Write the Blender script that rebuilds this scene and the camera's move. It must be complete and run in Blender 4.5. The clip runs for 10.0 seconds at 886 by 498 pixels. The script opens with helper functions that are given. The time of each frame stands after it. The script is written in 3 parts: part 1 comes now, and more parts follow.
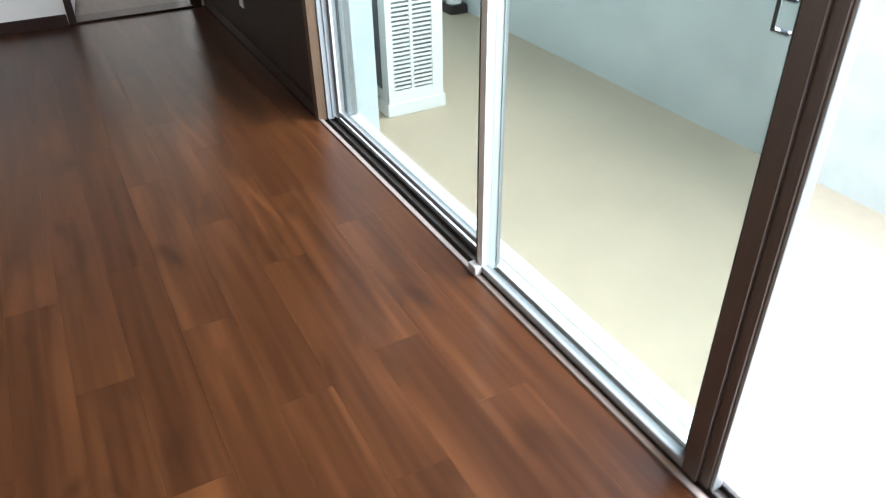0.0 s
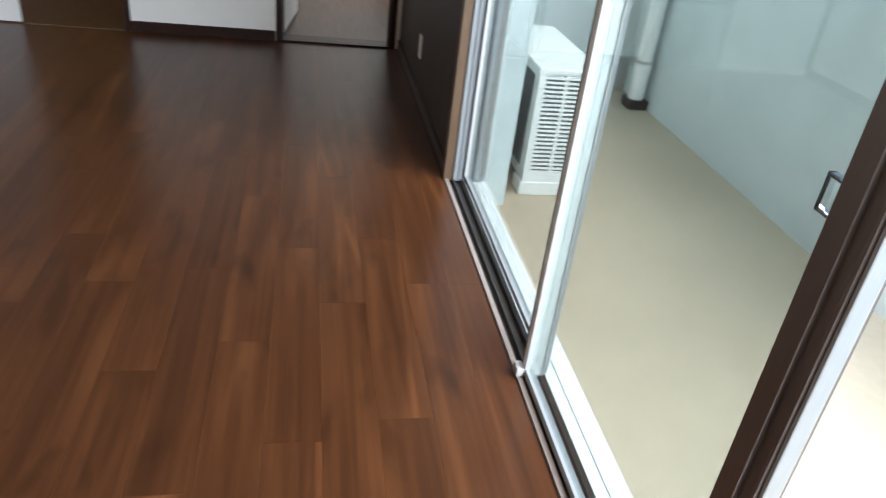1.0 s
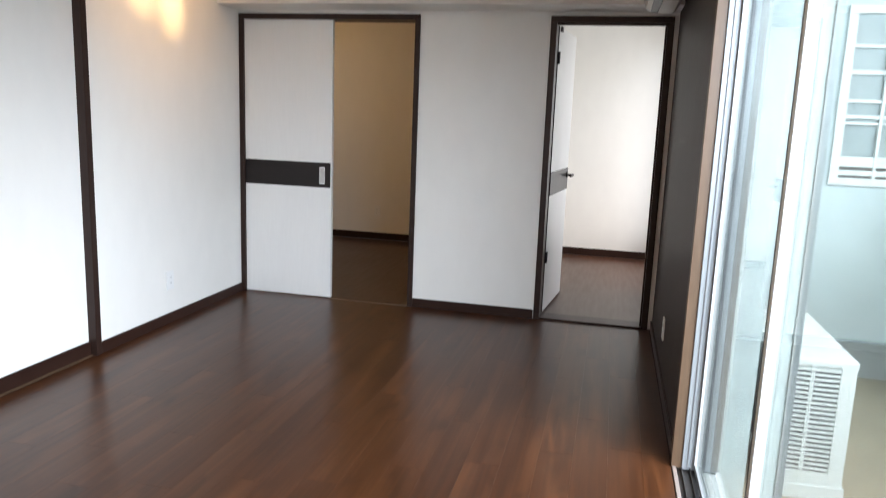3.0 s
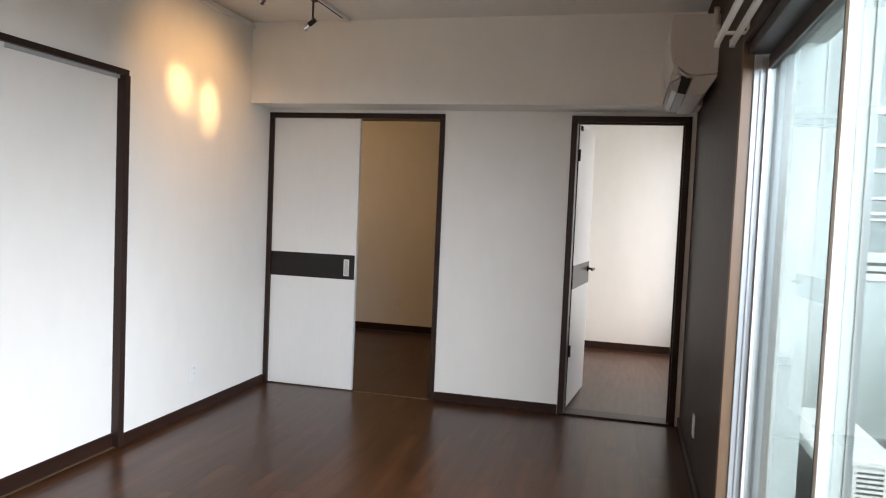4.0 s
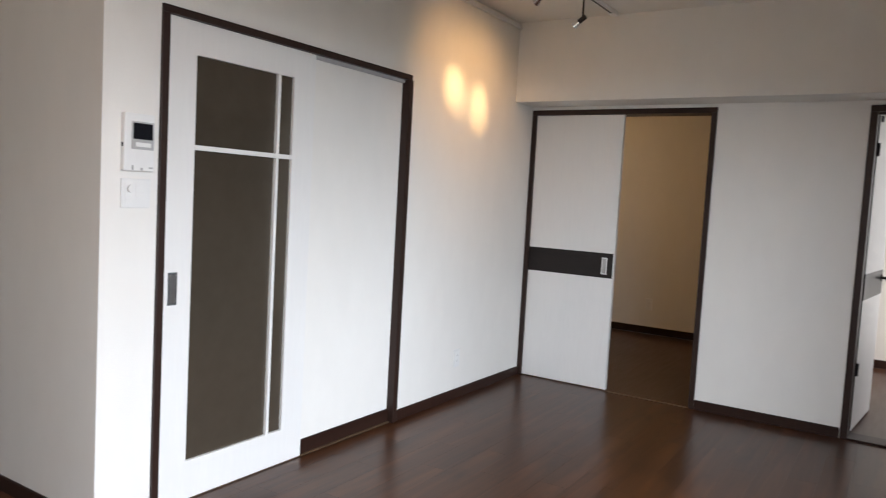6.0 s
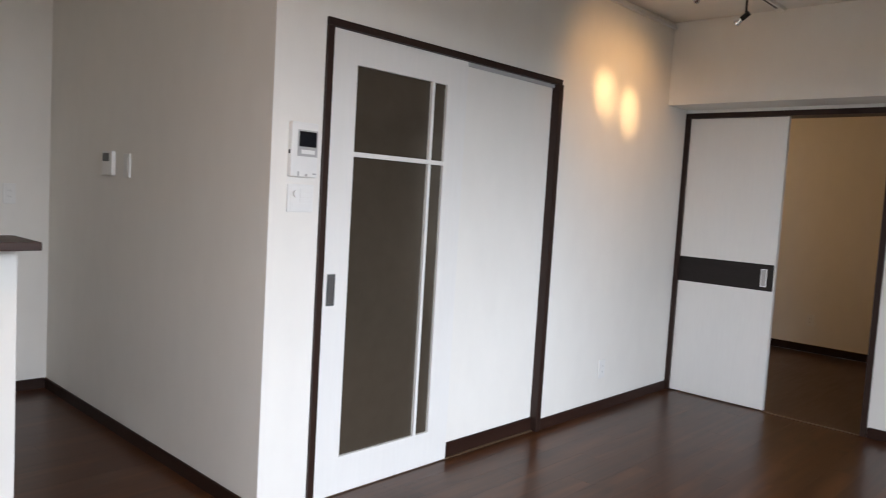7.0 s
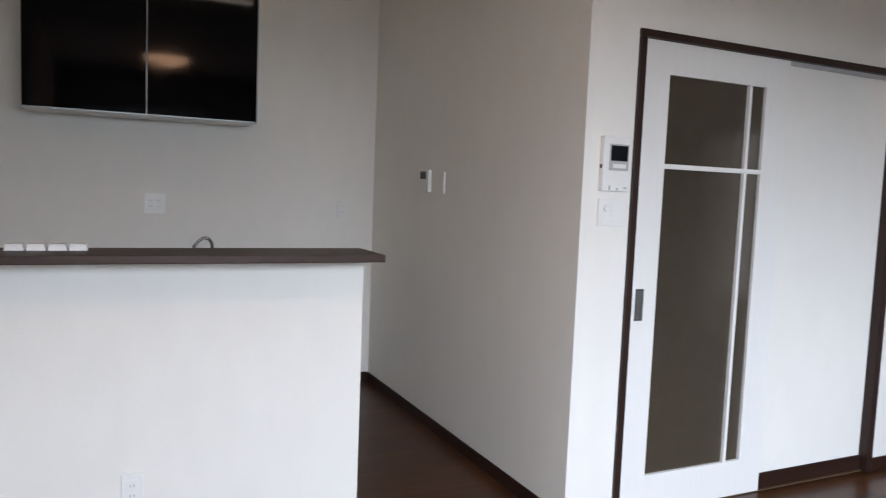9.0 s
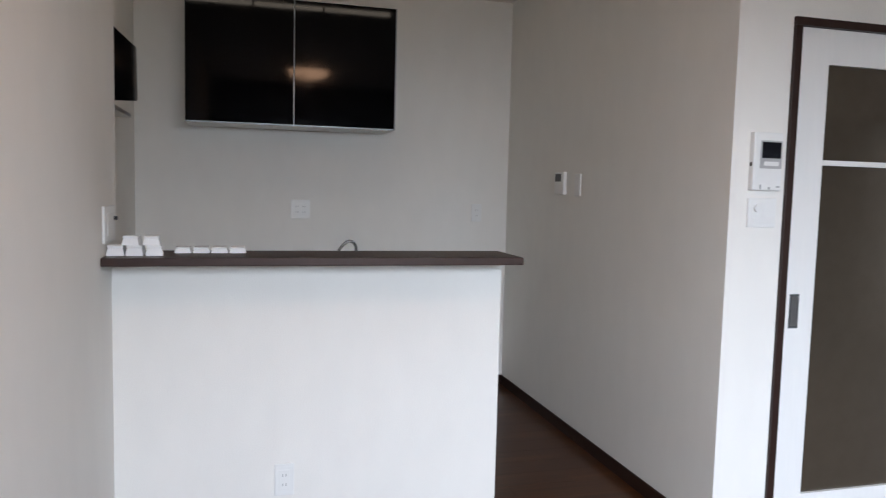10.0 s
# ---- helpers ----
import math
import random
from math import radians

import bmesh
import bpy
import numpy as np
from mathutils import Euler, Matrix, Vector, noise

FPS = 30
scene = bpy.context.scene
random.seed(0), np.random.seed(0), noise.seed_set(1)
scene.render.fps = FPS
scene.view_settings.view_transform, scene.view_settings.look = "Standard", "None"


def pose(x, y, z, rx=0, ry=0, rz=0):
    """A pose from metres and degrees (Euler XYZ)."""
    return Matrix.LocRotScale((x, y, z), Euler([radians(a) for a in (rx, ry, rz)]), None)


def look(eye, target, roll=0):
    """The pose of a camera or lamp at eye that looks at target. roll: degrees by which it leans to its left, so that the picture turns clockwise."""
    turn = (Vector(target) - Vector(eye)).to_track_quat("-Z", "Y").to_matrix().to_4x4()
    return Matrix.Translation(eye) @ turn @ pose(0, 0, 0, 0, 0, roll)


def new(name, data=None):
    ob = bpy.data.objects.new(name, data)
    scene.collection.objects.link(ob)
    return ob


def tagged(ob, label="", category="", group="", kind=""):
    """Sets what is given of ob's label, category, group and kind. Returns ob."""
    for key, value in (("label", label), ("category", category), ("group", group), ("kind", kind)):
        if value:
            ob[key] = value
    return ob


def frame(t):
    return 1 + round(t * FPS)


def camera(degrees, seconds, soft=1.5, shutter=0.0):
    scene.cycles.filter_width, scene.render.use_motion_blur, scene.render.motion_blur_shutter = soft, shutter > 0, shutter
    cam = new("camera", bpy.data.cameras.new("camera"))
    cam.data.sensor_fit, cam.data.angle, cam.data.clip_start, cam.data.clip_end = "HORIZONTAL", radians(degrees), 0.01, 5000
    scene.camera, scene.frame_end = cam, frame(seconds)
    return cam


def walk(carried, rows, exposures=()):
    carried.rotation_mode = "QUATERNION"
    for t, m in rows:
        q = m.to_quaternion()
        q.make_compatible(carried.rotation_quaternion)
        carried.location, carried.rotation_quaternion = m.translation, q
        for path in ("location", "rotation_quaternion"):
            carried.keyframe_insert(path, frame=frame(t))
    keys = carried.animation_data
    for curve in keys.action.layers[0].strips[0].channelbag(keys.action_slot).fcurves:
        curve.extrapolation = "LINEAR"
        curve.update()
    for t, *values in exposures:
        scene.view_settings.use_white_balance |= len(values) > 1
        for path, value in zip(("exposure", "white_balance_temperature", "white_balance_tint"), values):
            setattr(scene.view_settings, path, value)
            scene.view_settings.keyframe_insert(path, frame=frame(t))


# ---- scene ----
cam = camera(62.8, 10.0, soft=1.05, shutter=0.3)
PATH = [
    (0, (-0.256, 0.267, 1.263), (0.529, 1.729, 0.147), -0.8),
    (0.5, (-0.072, 0.33, 1.286), (0.664, 1.863, 0.233), 6.8),
    (1, (0.064, 0.254, 1.281), (0.438, 1.951, 0.29), 7.2),
    (1.5, (0.191, 0.184, 1.306), (0.223, 1.946, 0.359), 4.8),
    (2, (0.282, 0.198, 1.328), (0.043, 2.01, 0.515), 4.5),
    (2.5, (0.329, 0.189, 1.328), (-0.082, 2.047, 0.713), 2.5),
    (3, (0.318, 0.152, 1.355), (-0.119, 2.071, 0.999), 2.2),
    (3.2, (0.311, 0.144, 1.36), (-0.127, 2.077, 1.09), 2.1),
    (4.3, (0.233, 0.097, 1.357), (-0.299, 2.023, 1.268), 2.6),
    (4.5, (0.224, 0.095, 1.346), (-0.352, 2.009, 1.263), 2.7),
    (5, (0.188, 0.08, 1.352), (-0.537, 1.941, 1.248), 3.0),
    (5.5, (0.156, 0.055, 1.354), (-0.752, 1.832, 1.224), 3.1),
    (7, (0.054, 0.011, 1.344), (-1.314, 1.463, 1.195), 3.4),
    (7.5, (0.026, -0.012, 1.354), (-1.471, 1.308, 1.217), 3.4),
    (8, (0.006, -0.038, 1.352), (-1.607, 1.138, 1.221), 2.9),
    (8.5, (-0.011, -0.076, 1.357), (-1.727, 0.941, 1.203), 2.7),
    (9, (-0.02, -0.118, 1.363), (-1.821, 0.736, 1.198), 2.3),
    (9.5, (-0.02, -0.134, 1.36), (-1.892, 0.553, 1.205), 1.8),
    (10, (-0.024, -0.154, 1.357), (-1.947, 0.369, 1.192), 1.4),
]
walk(cam, [(t, look(eye, target, roll)) for t, eye, target, roll in PATH],
     exposures=[(0.0, 1.0, 6500, 11), (0.6, 0.64, 6500, 11), (1.3, 0.7, 6500, 12), (2.1, 1.3, 6600, 12), (2.6, 1.36, 6550, 12), (3.0, 0.98, 6550, 13), (3.3, 0.9, 6600, 13), (4.3, 0.8, 6850, 15), (5.7, 0.7, 6780, 15), (7.5, 0.51, 6720, 16), (9.0, 0.52, 6480, 15), (10.0, 0.54, 6400, 15)])

# ---- world and light ----
world = bpy.data.worlds.new("world")
scene.world = world
world.use_nodes = True
wn = world.node_tree.nodes
sky = wn.new("ShaderNodeTexSky")
sky.sky_type = "NISHITA"
sky.sun_disc = False
sky.sun_elevation = radians(52)
sky.sun_rotation = radians(120)
sky.air_density, sky.dust_density = 1.2, 3.0
wn["Background"].inputs["Strength"].default_value = 0.15
world.node_tree.links.new(sky.outputs[0], wn["Background"].inputs["Color"])

sun_data = bpy.data.lights.new("sun", "SUN")
sun_data.energy = 1.35
sun_data.angle = radians(25)
sun_data.color = (1.0, 0.96, 0.9)
sun = new("sun", sun_data)
sun.matrix_world = look((16, -8, 45), (0, 0, 0))

# sky light that enters through the living room window
sky_lamp = bpy.data.lights.new("window_daylight", "AREA")
sky_lamp.shape = "RECTANGLE"
sky_lamp.size, sky_lamp.size_y = 5.2, 1.5
sky_lamp.energy = 510
sky_lamp.color = (0.75, 0.87, 1.0)
new("window_daylight", sky_lamp).matrix_world = look((2.45, 0.4, 2.4), (-1.0, 2.6, 0.8))

# sky light through the bedroom window
bed_lamp = bpy.data.lights.new("bedroom_daylight", "AREA")
bed_lamp.shape = "RECTANGLE"
bed_lamp.size, bed_lamp.size_y = 1.4, 1.75
bed_lamp.energy = 10.5
bed_lamp.color = (0.92, 0.96, 1.0)
new("bedroom_daylight", bed_lamp).matrix_world = look((1.03, 6.8, 1.22), (-1.0, 6.8, 1.1))

# ---- materials ----
def material(name, color, rough=0.5, metal=0.0, spec=0.5):
    m = bpy.data.materials.new(name)
    m.use_nodes = True
    b = m.node_tree.nodes["Principled BSDF"]
    b.inputs["Base Color"].default_value = (*color, 1)
    b.inputs["Roughness"].default_value = rough
    b.inputs["Metallic"].default_value = metal
    b.inputs["Specular IOR Level"].default_value = spec
    return m, m.node_tree.nodes, m.node_tree.links, b


def surface(name, color, rough=0.5, metal=0.0, scale=40.0, amount=0.12, bump=0.0, bump_scale=300.0, stretch=(1, 1, 1), spec=0.5, large=1.2):
    """A plain material with variation at two scales and a fine relief."""
    m, n, l, b = material(name, color, rough, metal, spec)
    co = n.new("ShaderNodeTexCoord")
    mp = n.new("ShaderNodeMapping")
    mp.inputs["Scale"].default_value = stretch
    l.new(co.outputs["Object"], mp.inputs[0])
    fine, broad = n.new("ShaderNodeTexNoise"), n.new("ShaderNodeTexNoise")
    fine.inputs["Scale"].default_value = scale
    fine.inputs["Detail"].default_value = 6
    broad.inputs["Scale"].default_value = large
    l.new(mp.outputs[0], fine.inputs["Vector"])
    l.new(mp.outputs[0], broad.inputs["Vector"])
    add = n.new("ShaderNodeMath")
    l.new(fine.outputs["Fac"], add.inputs[0])
    l.new(broad.outputs["Fac"], add.inputs[1])
    ramp = n.new("ShaderNodeMapRange")
    ramp.inputs["From Min"].default_value, ramp.inputs["From Max"].default_value = 0.6, 1.4
    ramp.inputs["To Min"].default_value, ramp.inputs["To Max"].default_value = 1 - amount, 1 + amount
    l.new(add.outputs[0], ramp.inputs["Value"])
    mul = n.new("ShaderNodeVectorMath")
    mul.operation = "SCALE"
    mul.inputs[0].default_value = color
    l.new(ramp.outputs[0], mul.inputs["Scale"])
    l.new(mul.outputs[0], b.inputs["Base Color"])
    rr = n.new("ShaderNodeMapRange")
    rr.inputs["To Min"].default_value, rr.inputs["To Max"].default_value = max(rough - 0.06, 0.02), min(rough + 0.08, 1)
    l.new(fine.outputs["Fac"], rr.inputs["Value"])
    l.new(rr.outputs[0], b.inputs["Roughness"])
    if bump:
        bt = n.new("ShaderNodeTexNoise")
        bt.inputs["Scale"].default_value = bump_scale
        bt.inputs["Detail"].default_value = 3
        l.new(mp.outputs[0], bt.inputs["Vector"])
        bp = n.new("ShaderNodeBump")
        bp.inputs["Strength"].default_value = bump
        bp.inputs["Distance"].default_value = 0.002
        l.new(bt.outputs["Fac"], bp.inputs["Height"])
        l.new(bp.outputs[0], b.inputs["Normal"])
    return m


def wood_floor(name, dark, mid, light, rough=0.24):
    """Printed wood planks: a tone for each plank, soft clouds and knots, thin golden lines along the grain."""
    m, n, l, b = material(name, mid, rough, spec=0.30)

    def math_node(op, a, c=None, d=None):
        k = n.new("ShaderNodeMath")
        k.operation = op
        for i, v in enumerate((a, c, d)):
            if v is None:
                continue
            if isinstance(v, (int, float)):
                k.inputs[i].default_value = v
            else:
                l.new(v, k.inputs[i])
        return k.outputs[0]

    def noise_at(scale, detail, distortion, vec):
        mp = n.new("ShaderNodeMapping")
        mp.inputs["Scale"].default_value = scale
        l.new(vec, mp.inputs[0])
        t = n.new("ShaderNodeTexNoise")
        t.inputs["Scale"].default_value, t.inputs["Detail"].default_value, t.inputs["Distortion"].default_value = 1.0, detail, distortion
        l.new(mp.outputs[0], t.inputs["Vector"])
        return t.outputs["Fac"]

    def mixed(fac, a, c):
        k = n.new("ShaderNodeMix")
        k.data_type = "RGBA"
        l.new(fac, k.inputs[0])
        for i, v in ((6, a), (7, c)):
            if isinstance(v, tuple):
                k.inputs[i].default_value = (*v, 1)
            else:
                l.new(v, k.inputs[i])
        return k.outputs[2]

    co, info = n.new("ShaderNodeTexCoord"), n.new("ShaderNodeObjectInfo")
    off = n.new("ShaderNodeVectorMath")
    off.operation = "SCALE"
    off.inputs[0].default_value = (3.7, 11.3, 5.1)
    l.new(info.outputs["Random"], off.inputs["Scale"])
    add = n.new("ShaderNodeVectorMath")
    l.new(co.outputs["Object"], add.inputs[0])
    l.new(off.outputs[0], add.inputs[1])
    vec = add.outputs[0]
    cloud = noise_at((9, 1.2, 1), 3, 0.5, vec)
    grain = noise_at((46, 1.0, 1), 3, 0.5, vec)
    line = noise_at((9, 0.6, 1), 1, 0.5, vec)
    fade = noise_at((9, 1.1, 1), 2, 0.0, vec)
    knot = noise_at((9, 3.0, 1), 2.0, 0.5, vec)
    tone = math_node("MULTIPLY_ADD", info.outputs["Random"], 0.04, -0.02)
    base = math_node("ADD", math_node("MULTIPLY_ADD", grain, 0.55, math_node("MULTIPLY", cloud, 0.45)), tone)
    ramp = n.new("ShaderNodeValToRGB")
    e = ramp.color_ramp.elements
    e[0].position, e[0].color = 0.36, (*dark, 1)
    e[1].position, e[1].color = 0.66, (*light, 1)
    em = ramp.color_ramp.elements.new(0.5)
    em.color = (*mid, 1)
    l.new(base, ramp.inputs["Fac"])
    ridge = math_node("SUBTRACT", 1.0, math_node("MULTIPLY", math_node("ABSOLUTE", math_node("SUBTRACT", math_node("FRACT", math_node("MULTIPLY", line, 3.0)), 0.5)), 4.0))
    ridge = math_node("MULTIPLY", math_node("MAXIMUM", ridge, 0.0), math_node("MULTIPLY", math_node("MAXIMUM", math_node("SUBTRACT", fade, 0.44), 0.0), 2.8))
    gold = mixed(ridge, ramp.outputs[0], tuple(min(1, c * 1.6) for c in light))
    spot = math_node("MULTIPLY", math_node("MAXIMUM", math_node("SUBTRACT", knot, 0.575), 0.0), 4.5)
    spot = math_node("MINIMUM", spot, 0.8)
    full = mixed(spot, gold, tuple(c * 0.6 for c in dark))
    l.new(full, b.inputs["Base Color"])
    rr = n.new("ShaderNodeMapRange")
    rr.inputs["To Min"].default_value, rr.inputs["To Max"].default_value = rough - 0.015, rough + 0.02
    l.new(cloud, rr.inputs["Value"])
    l.new(rr.outputs[0], b.inputs["Roughness"])
    return m


def pane_material(name, tint, gloss=0.03):
    m = bpy.data.materials.new(name)
    m.use_nodes = True
    n, l = m.node_tree.nodes, m.node_tree.links
    n.remove(n["Principled BSDF"])
    clear, shine, mix = n.new("ShaderNodeBsdfTransparent"), n.new("ShaderNodeBsdfGlossy"), n.new("ShaderNodeMixShader")
    clear.inputs["Color"].default_value = (*tint, 1)
    shine.inputs["Roughness"].default_value = gloss
    lw = n.new("ShaderNodeLayerWeight")
    lw.inputs["Blend"].default_value = 0.5
    curve = n.new("ShaderNodeMath")
    curve.operation = "POWER"
    curve.inputs[1].default_value = 4.0
    l.new(lw.outputs["Facing"], curve.inputs[0])
    gain = n.new("ShaderNodeMapRange")
    gain.inputs["To Min"].default_value, gain.inputs["To Max"].default_value = 0.05, 0.6
    l.new(curve.outputs[0], gain.inputs["Value"])
    l.new(gain.outputs[0], mix.inputs[0])
    l.new(clear.outputs[0], mix.inputs[1])
    l.new(shine.outputs[0], mix.inputs[2])
    l.new(mix.outputs[0], n["Material Output"].inputs["Surface"])
    return m


def glow(name, color, strength):
    m, n, l, b = material(name, color, 0.4)
    b.inputs["Emission Color"].default_value = (*color, 1)
    b.inputs["Emission Strength"].default_value = strength
    return m


WALL = surface("wallpaper", (0.80, 0.78, 0.735), 0.75, scale=9, amount=0.03, bump=0.5, bump_scale=420, stretch=(1, 1, 0.5), spec=0.25)
CEIL = surface("ceiling_paper", (0.77, 0.745, 0.70), 0.8, scale=12, amount=0.03, bump=0.4, bump_scale=350, spec=0.2)
CLAD = surface("dark_cladding", (0.027, 0.017, 0.0135), 0.48, scale=30, amount=0.3, bump=0.15, bump_scale=60, stretch=(1, 6, 0.4), spec=0.22)
TRIM = surface("dark_brown_trim", (0.028, 0.0145, 0.011), 0.4, scale=30, amount=0.3, bump=0.12, bump_scale=90, stretch=(4, 4, 0.5), spec=0.28)
TRIM_H = surface("dark_brown_skirting", (0.026, 0.0115, 0.008), 0.38, scale=30, amount=0.3, bump=0.1, bump_scale=90, stretch=(0.5, 0.5, 6), spec=0.28)
TAN = surface("tan_casing", (0.098, 0.058, 0.032), 0.45, scale=24, amount=0.2, bump=0.1, bump_scale=90, stretch=(5, 5, 0.5))
DOOR_WHITE = surface("white_door_panel", (0.78, 0.77, 0.745), 0.42, scale=18, amount=0.025, bump=0.12, bump_scale=200, stretch=(4, 4, 0.4))
BAND = surface("dark_door_band", (0.016, 0.012, 0.011), 0.35, scale=30, amount=0.3, stretch=(1, 1, 8), spec=0.28)
FLOOR = wood_floor("floor_wood", (0.036, 0.0124, 0.0047), (0.051, 0.0176, 0.0062), (0.069, 0.0250, 0.0088), 0.29)
FLOOR_BACK = surface("back_room_floor", (0.050, 0.0205, 0.011), 0.3, scale=5, amount=0.12, stretch=(6, 0.6, 1), spec=0.3)
SEAM = surface("floor_seam", (0.02, 0.009, 0.006), 0.6)
ALU = surface("silver_aluminium", (0.30, 0.32, 0.33), 0.36, metal=0.35, scale=60, amount=0.08, stretch=(3, 3, 0.3))
# paler copy of the silver aluminium, sky reflection put into its colour
SASH_LIT = surface("pale_sky_lit_sash", (0.62, 0.66, 0.645), 0.4, scale=60, amount=0.05, stretch=(3, 3, 0.3))
# brown puts the dark of aluminium seen against the light into the colour
BACKLIT_ALU = surface("backlit_brown_aluminium", (0.14, 0.115, 0.102), 0.38, metal=0.55, scale=60, amount=0.12, stretch=(3, 3, 0.3))
TRACK = surface("dark_track", (0.05, 0.045, 0.042), 0.42, metal=0.5, scale=60, amount=0.2)
GASKET = surface("grey_gasket", (0.085, 0.085, 0.085), 0.6)
RUBBER = surface("black_rubber", (0.015, 0.015, 0.016), 0.6)
CHROME = surface("chrome", (0.75, 0.75, 0.76), 0.14, metal=1.0, scale=80, amount=0.05)
STEEL = surface("satin_steel", (0.45, 0.44, 0.43), 0.3, metal=0.9, scale=80, amount=0.08)
FAUCET = surface("dark_chrome", (0.16, 0.155, 0.15), 0.2, metal=0.9, scale=80, amount=0.08)
PLASTIC = surface("white_plastic", (0.78, 0.78, 0.76), 0.38, scale=25, amount=0.03)
# ivory darkened so that the indoor unit's shadow is in its colour
AC_IN = surface("shadowed_ivory_plastic", (0.58, 0.545, 0.495), 0.42, scale=25, amount=0.03)
PLASTIC_D = surface("grey_plastic", (0.42, 0.42, 0.41), 0.42, scale=25, amount=0.05)
SCREEN = surface("dark_screen", (0.012, 0.013, 0.016), 0.12, scale=20, amount=0.1)
GLOSS_BLACK = surface("black_gloss_front", (0.002, 0.002, 0.0025), 0.03, scale=10, amount=0.1, spec=0.15)
BLACK = surface("matt_black_metal", (0.016, 0.014, 0.014), 0.45, metal=0.3, scale=60, amount=0.2)
SMOKE = surface("smoked_frosted_glass", (0.060, 0.048, 0.035), 0.035, scale=14, amount=0.1, bump=0.03, bump_scale=500, spec=0.75)
BALC_FLOOR = surface("balcony_sheet", (0.45, 0.375, 0.275), 0.55, scale=22, amount=0.1, bump=0.3, bump_scale=160, large=1.6)
SILL_IN = surface("grey_brown_sill_edge", (0.30, 0.25, 0.225), 0.4, metal=0.3, scale=50, amount=0.12)
SILL = surface("white_sill", (0.78, 0.8, 0.8), 0.4, scale=30, amount=0.05)
CONCRETE = surface("painted_concrete", (0.60, 0.66, 0.66), 0.75, scale=7, amount=0.13, bump=0.5, bump_scale=90, large=1.8)
AC_WHITE = surface("ivory_steel", (0.74, 0.745, 0.72), 0.4, scale=20, amount=0.04)
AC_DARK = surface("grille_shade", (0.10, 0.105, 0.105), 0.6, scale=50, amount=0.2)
GREY_PANE = surface("grey_frosted_pane", (0.30, 0.345, 0.345), 0.3, scale=6, amount=0.15)
PIPE = surface("white_pipe", (0.75, 0.76, 0.74), 0.4, scale=20, amount=0.06)
COUNTER = surface("dark_oak_top", (0.040, 0.0205, 0.0155), 0.42, scale=26, amount=0.35, bump=0.15, bump_scale=80, stretch=(5, 0.5, 2), spec=0.28)
BOX_W = surface("white_carton", (0.8, 0.8, 0.79), 0.5, scale=40, amount=0.05)
GLASS = pane_material("window_glass", (0.64, 0.675, 0.66))
GROUND = surface("distant_ground", (0.2, 0.21, 0.19), 0.9, scale=0.2, amount=0.25, large=0.02)

# ---- building helpers ----
def box(bm, x0, x1, y0, y1, z0, z1, bevel=0.0):
    v = [bm.verts.new((x, y, z)) for x in (x0, x1) for y in (y0, y1) for z in (z0, z1)]
    f = [bm.faces.new([v[i] for i in q]) for q in ((0, 1, 3, 2), (4, 6, 7, 5), (0, 4, 5, 1), (2, 3, 7, 6), (0, 2, 6, 4), (1, 5, 7, 3))]
    if bevel:
        es = list({e for q in f for e in q.edges})
        bmesh.ops.bevel(bm, geom=es, offset=bevel, segments=2, affect="EDGES", profile=0.6)
    return bm


def boxes(*rows, bevel=0.0):
    bm = bmesh.new()
    for r in rows:
        box(bm, *r, bevel=bevel)
    return bm


def rod(bm, a, b, r, n=12, r2=None):
    """A round bar from a to b."""
    a, b = Vector(a), Vector(b)
    q = (b - a).to_track_quat("Z", "Y").to_matrix().to_4x4()
    bmesh.ops.create_cone(bm, cap_ends=True, segments=n, radius1=r, radius2=r if r2 is None else r2, depth=(b - a).length,
                          matrix=Matrix.Translation((a + b) / 2) @ q)
    return bm


def prism(bm, profile, axis, a, b):
    """Extrudes a closed profile along x (profile in y, z) or y (profile in x, z)."""
    put = (lambda p, t: (t, p[0], p[1])) if axis == "x" else (lambda p, t: (p[0], t, p[1]))
    lo = [bm.verts.new(put(p, a)) for p in profile]
    hi = [bm.verts.new(put(p, b)) for p in profile]
    n = len(profile)
    for i in range(n):
        bm.faces.new((lo[i], lo[(i + 1) % n], hi[(i + 1) % n], hi[i]))
    bm.faces.new(lo[::-1])
    bm.faces.new(hi)
    bmesh.ops.recalc_face_normals(bm, faces=bm.faces[:])
    return bm


def mesh_of(name, bm, mat, smooth=False):
    bmesh.ops.recalc_face_normals(bm, faces=bm.faces[:])
    me = bpy.data.meshes.new(name)
    bm.to_mesh(me)
    bm.free()
    me.materials.append(mat)
    if smooth:
        for p in me.polygons:
            p.use_smooth = True
        me.set_sharp_from_angle(angle=radians(40))
    return me


def part(name, bm, mat, parent=None, label="", smooth=False):
    ob = new(name, mesh_of(name, bm, mat, smooth))
    if parent:
        ob.parent = parent
    if label:
        tagged(ob, label)
    return ob


def thing(name, label, category, at=(0, 0, 0), group="", kind=""):
    ob = new(name)
    ob.location = at
    ob.empty_display_size = 0.1
    return tagged(ob, label, category, group, kind)


def fixed(name, bm, mat, label, category, smooth=False):
    """A piece of the setting."""
    return tagged(part(name, bm, mat, smooth=smooth), label, category, kind="structure")


# ---- plan ----
XL, XR = -2.365, 0.657     # left wall, dark wall
YF, YB = 5.08, -0.597       # far wall, wall behind
YC, XK = 1.585, -4.765      # corner of the left wall, kitchen back wall
YK = -0.805                 # kitchen side wall
ZC = 2.62                  # ceiling
YE = 7.75                  # end walls of the rooms behind
T = 0.14

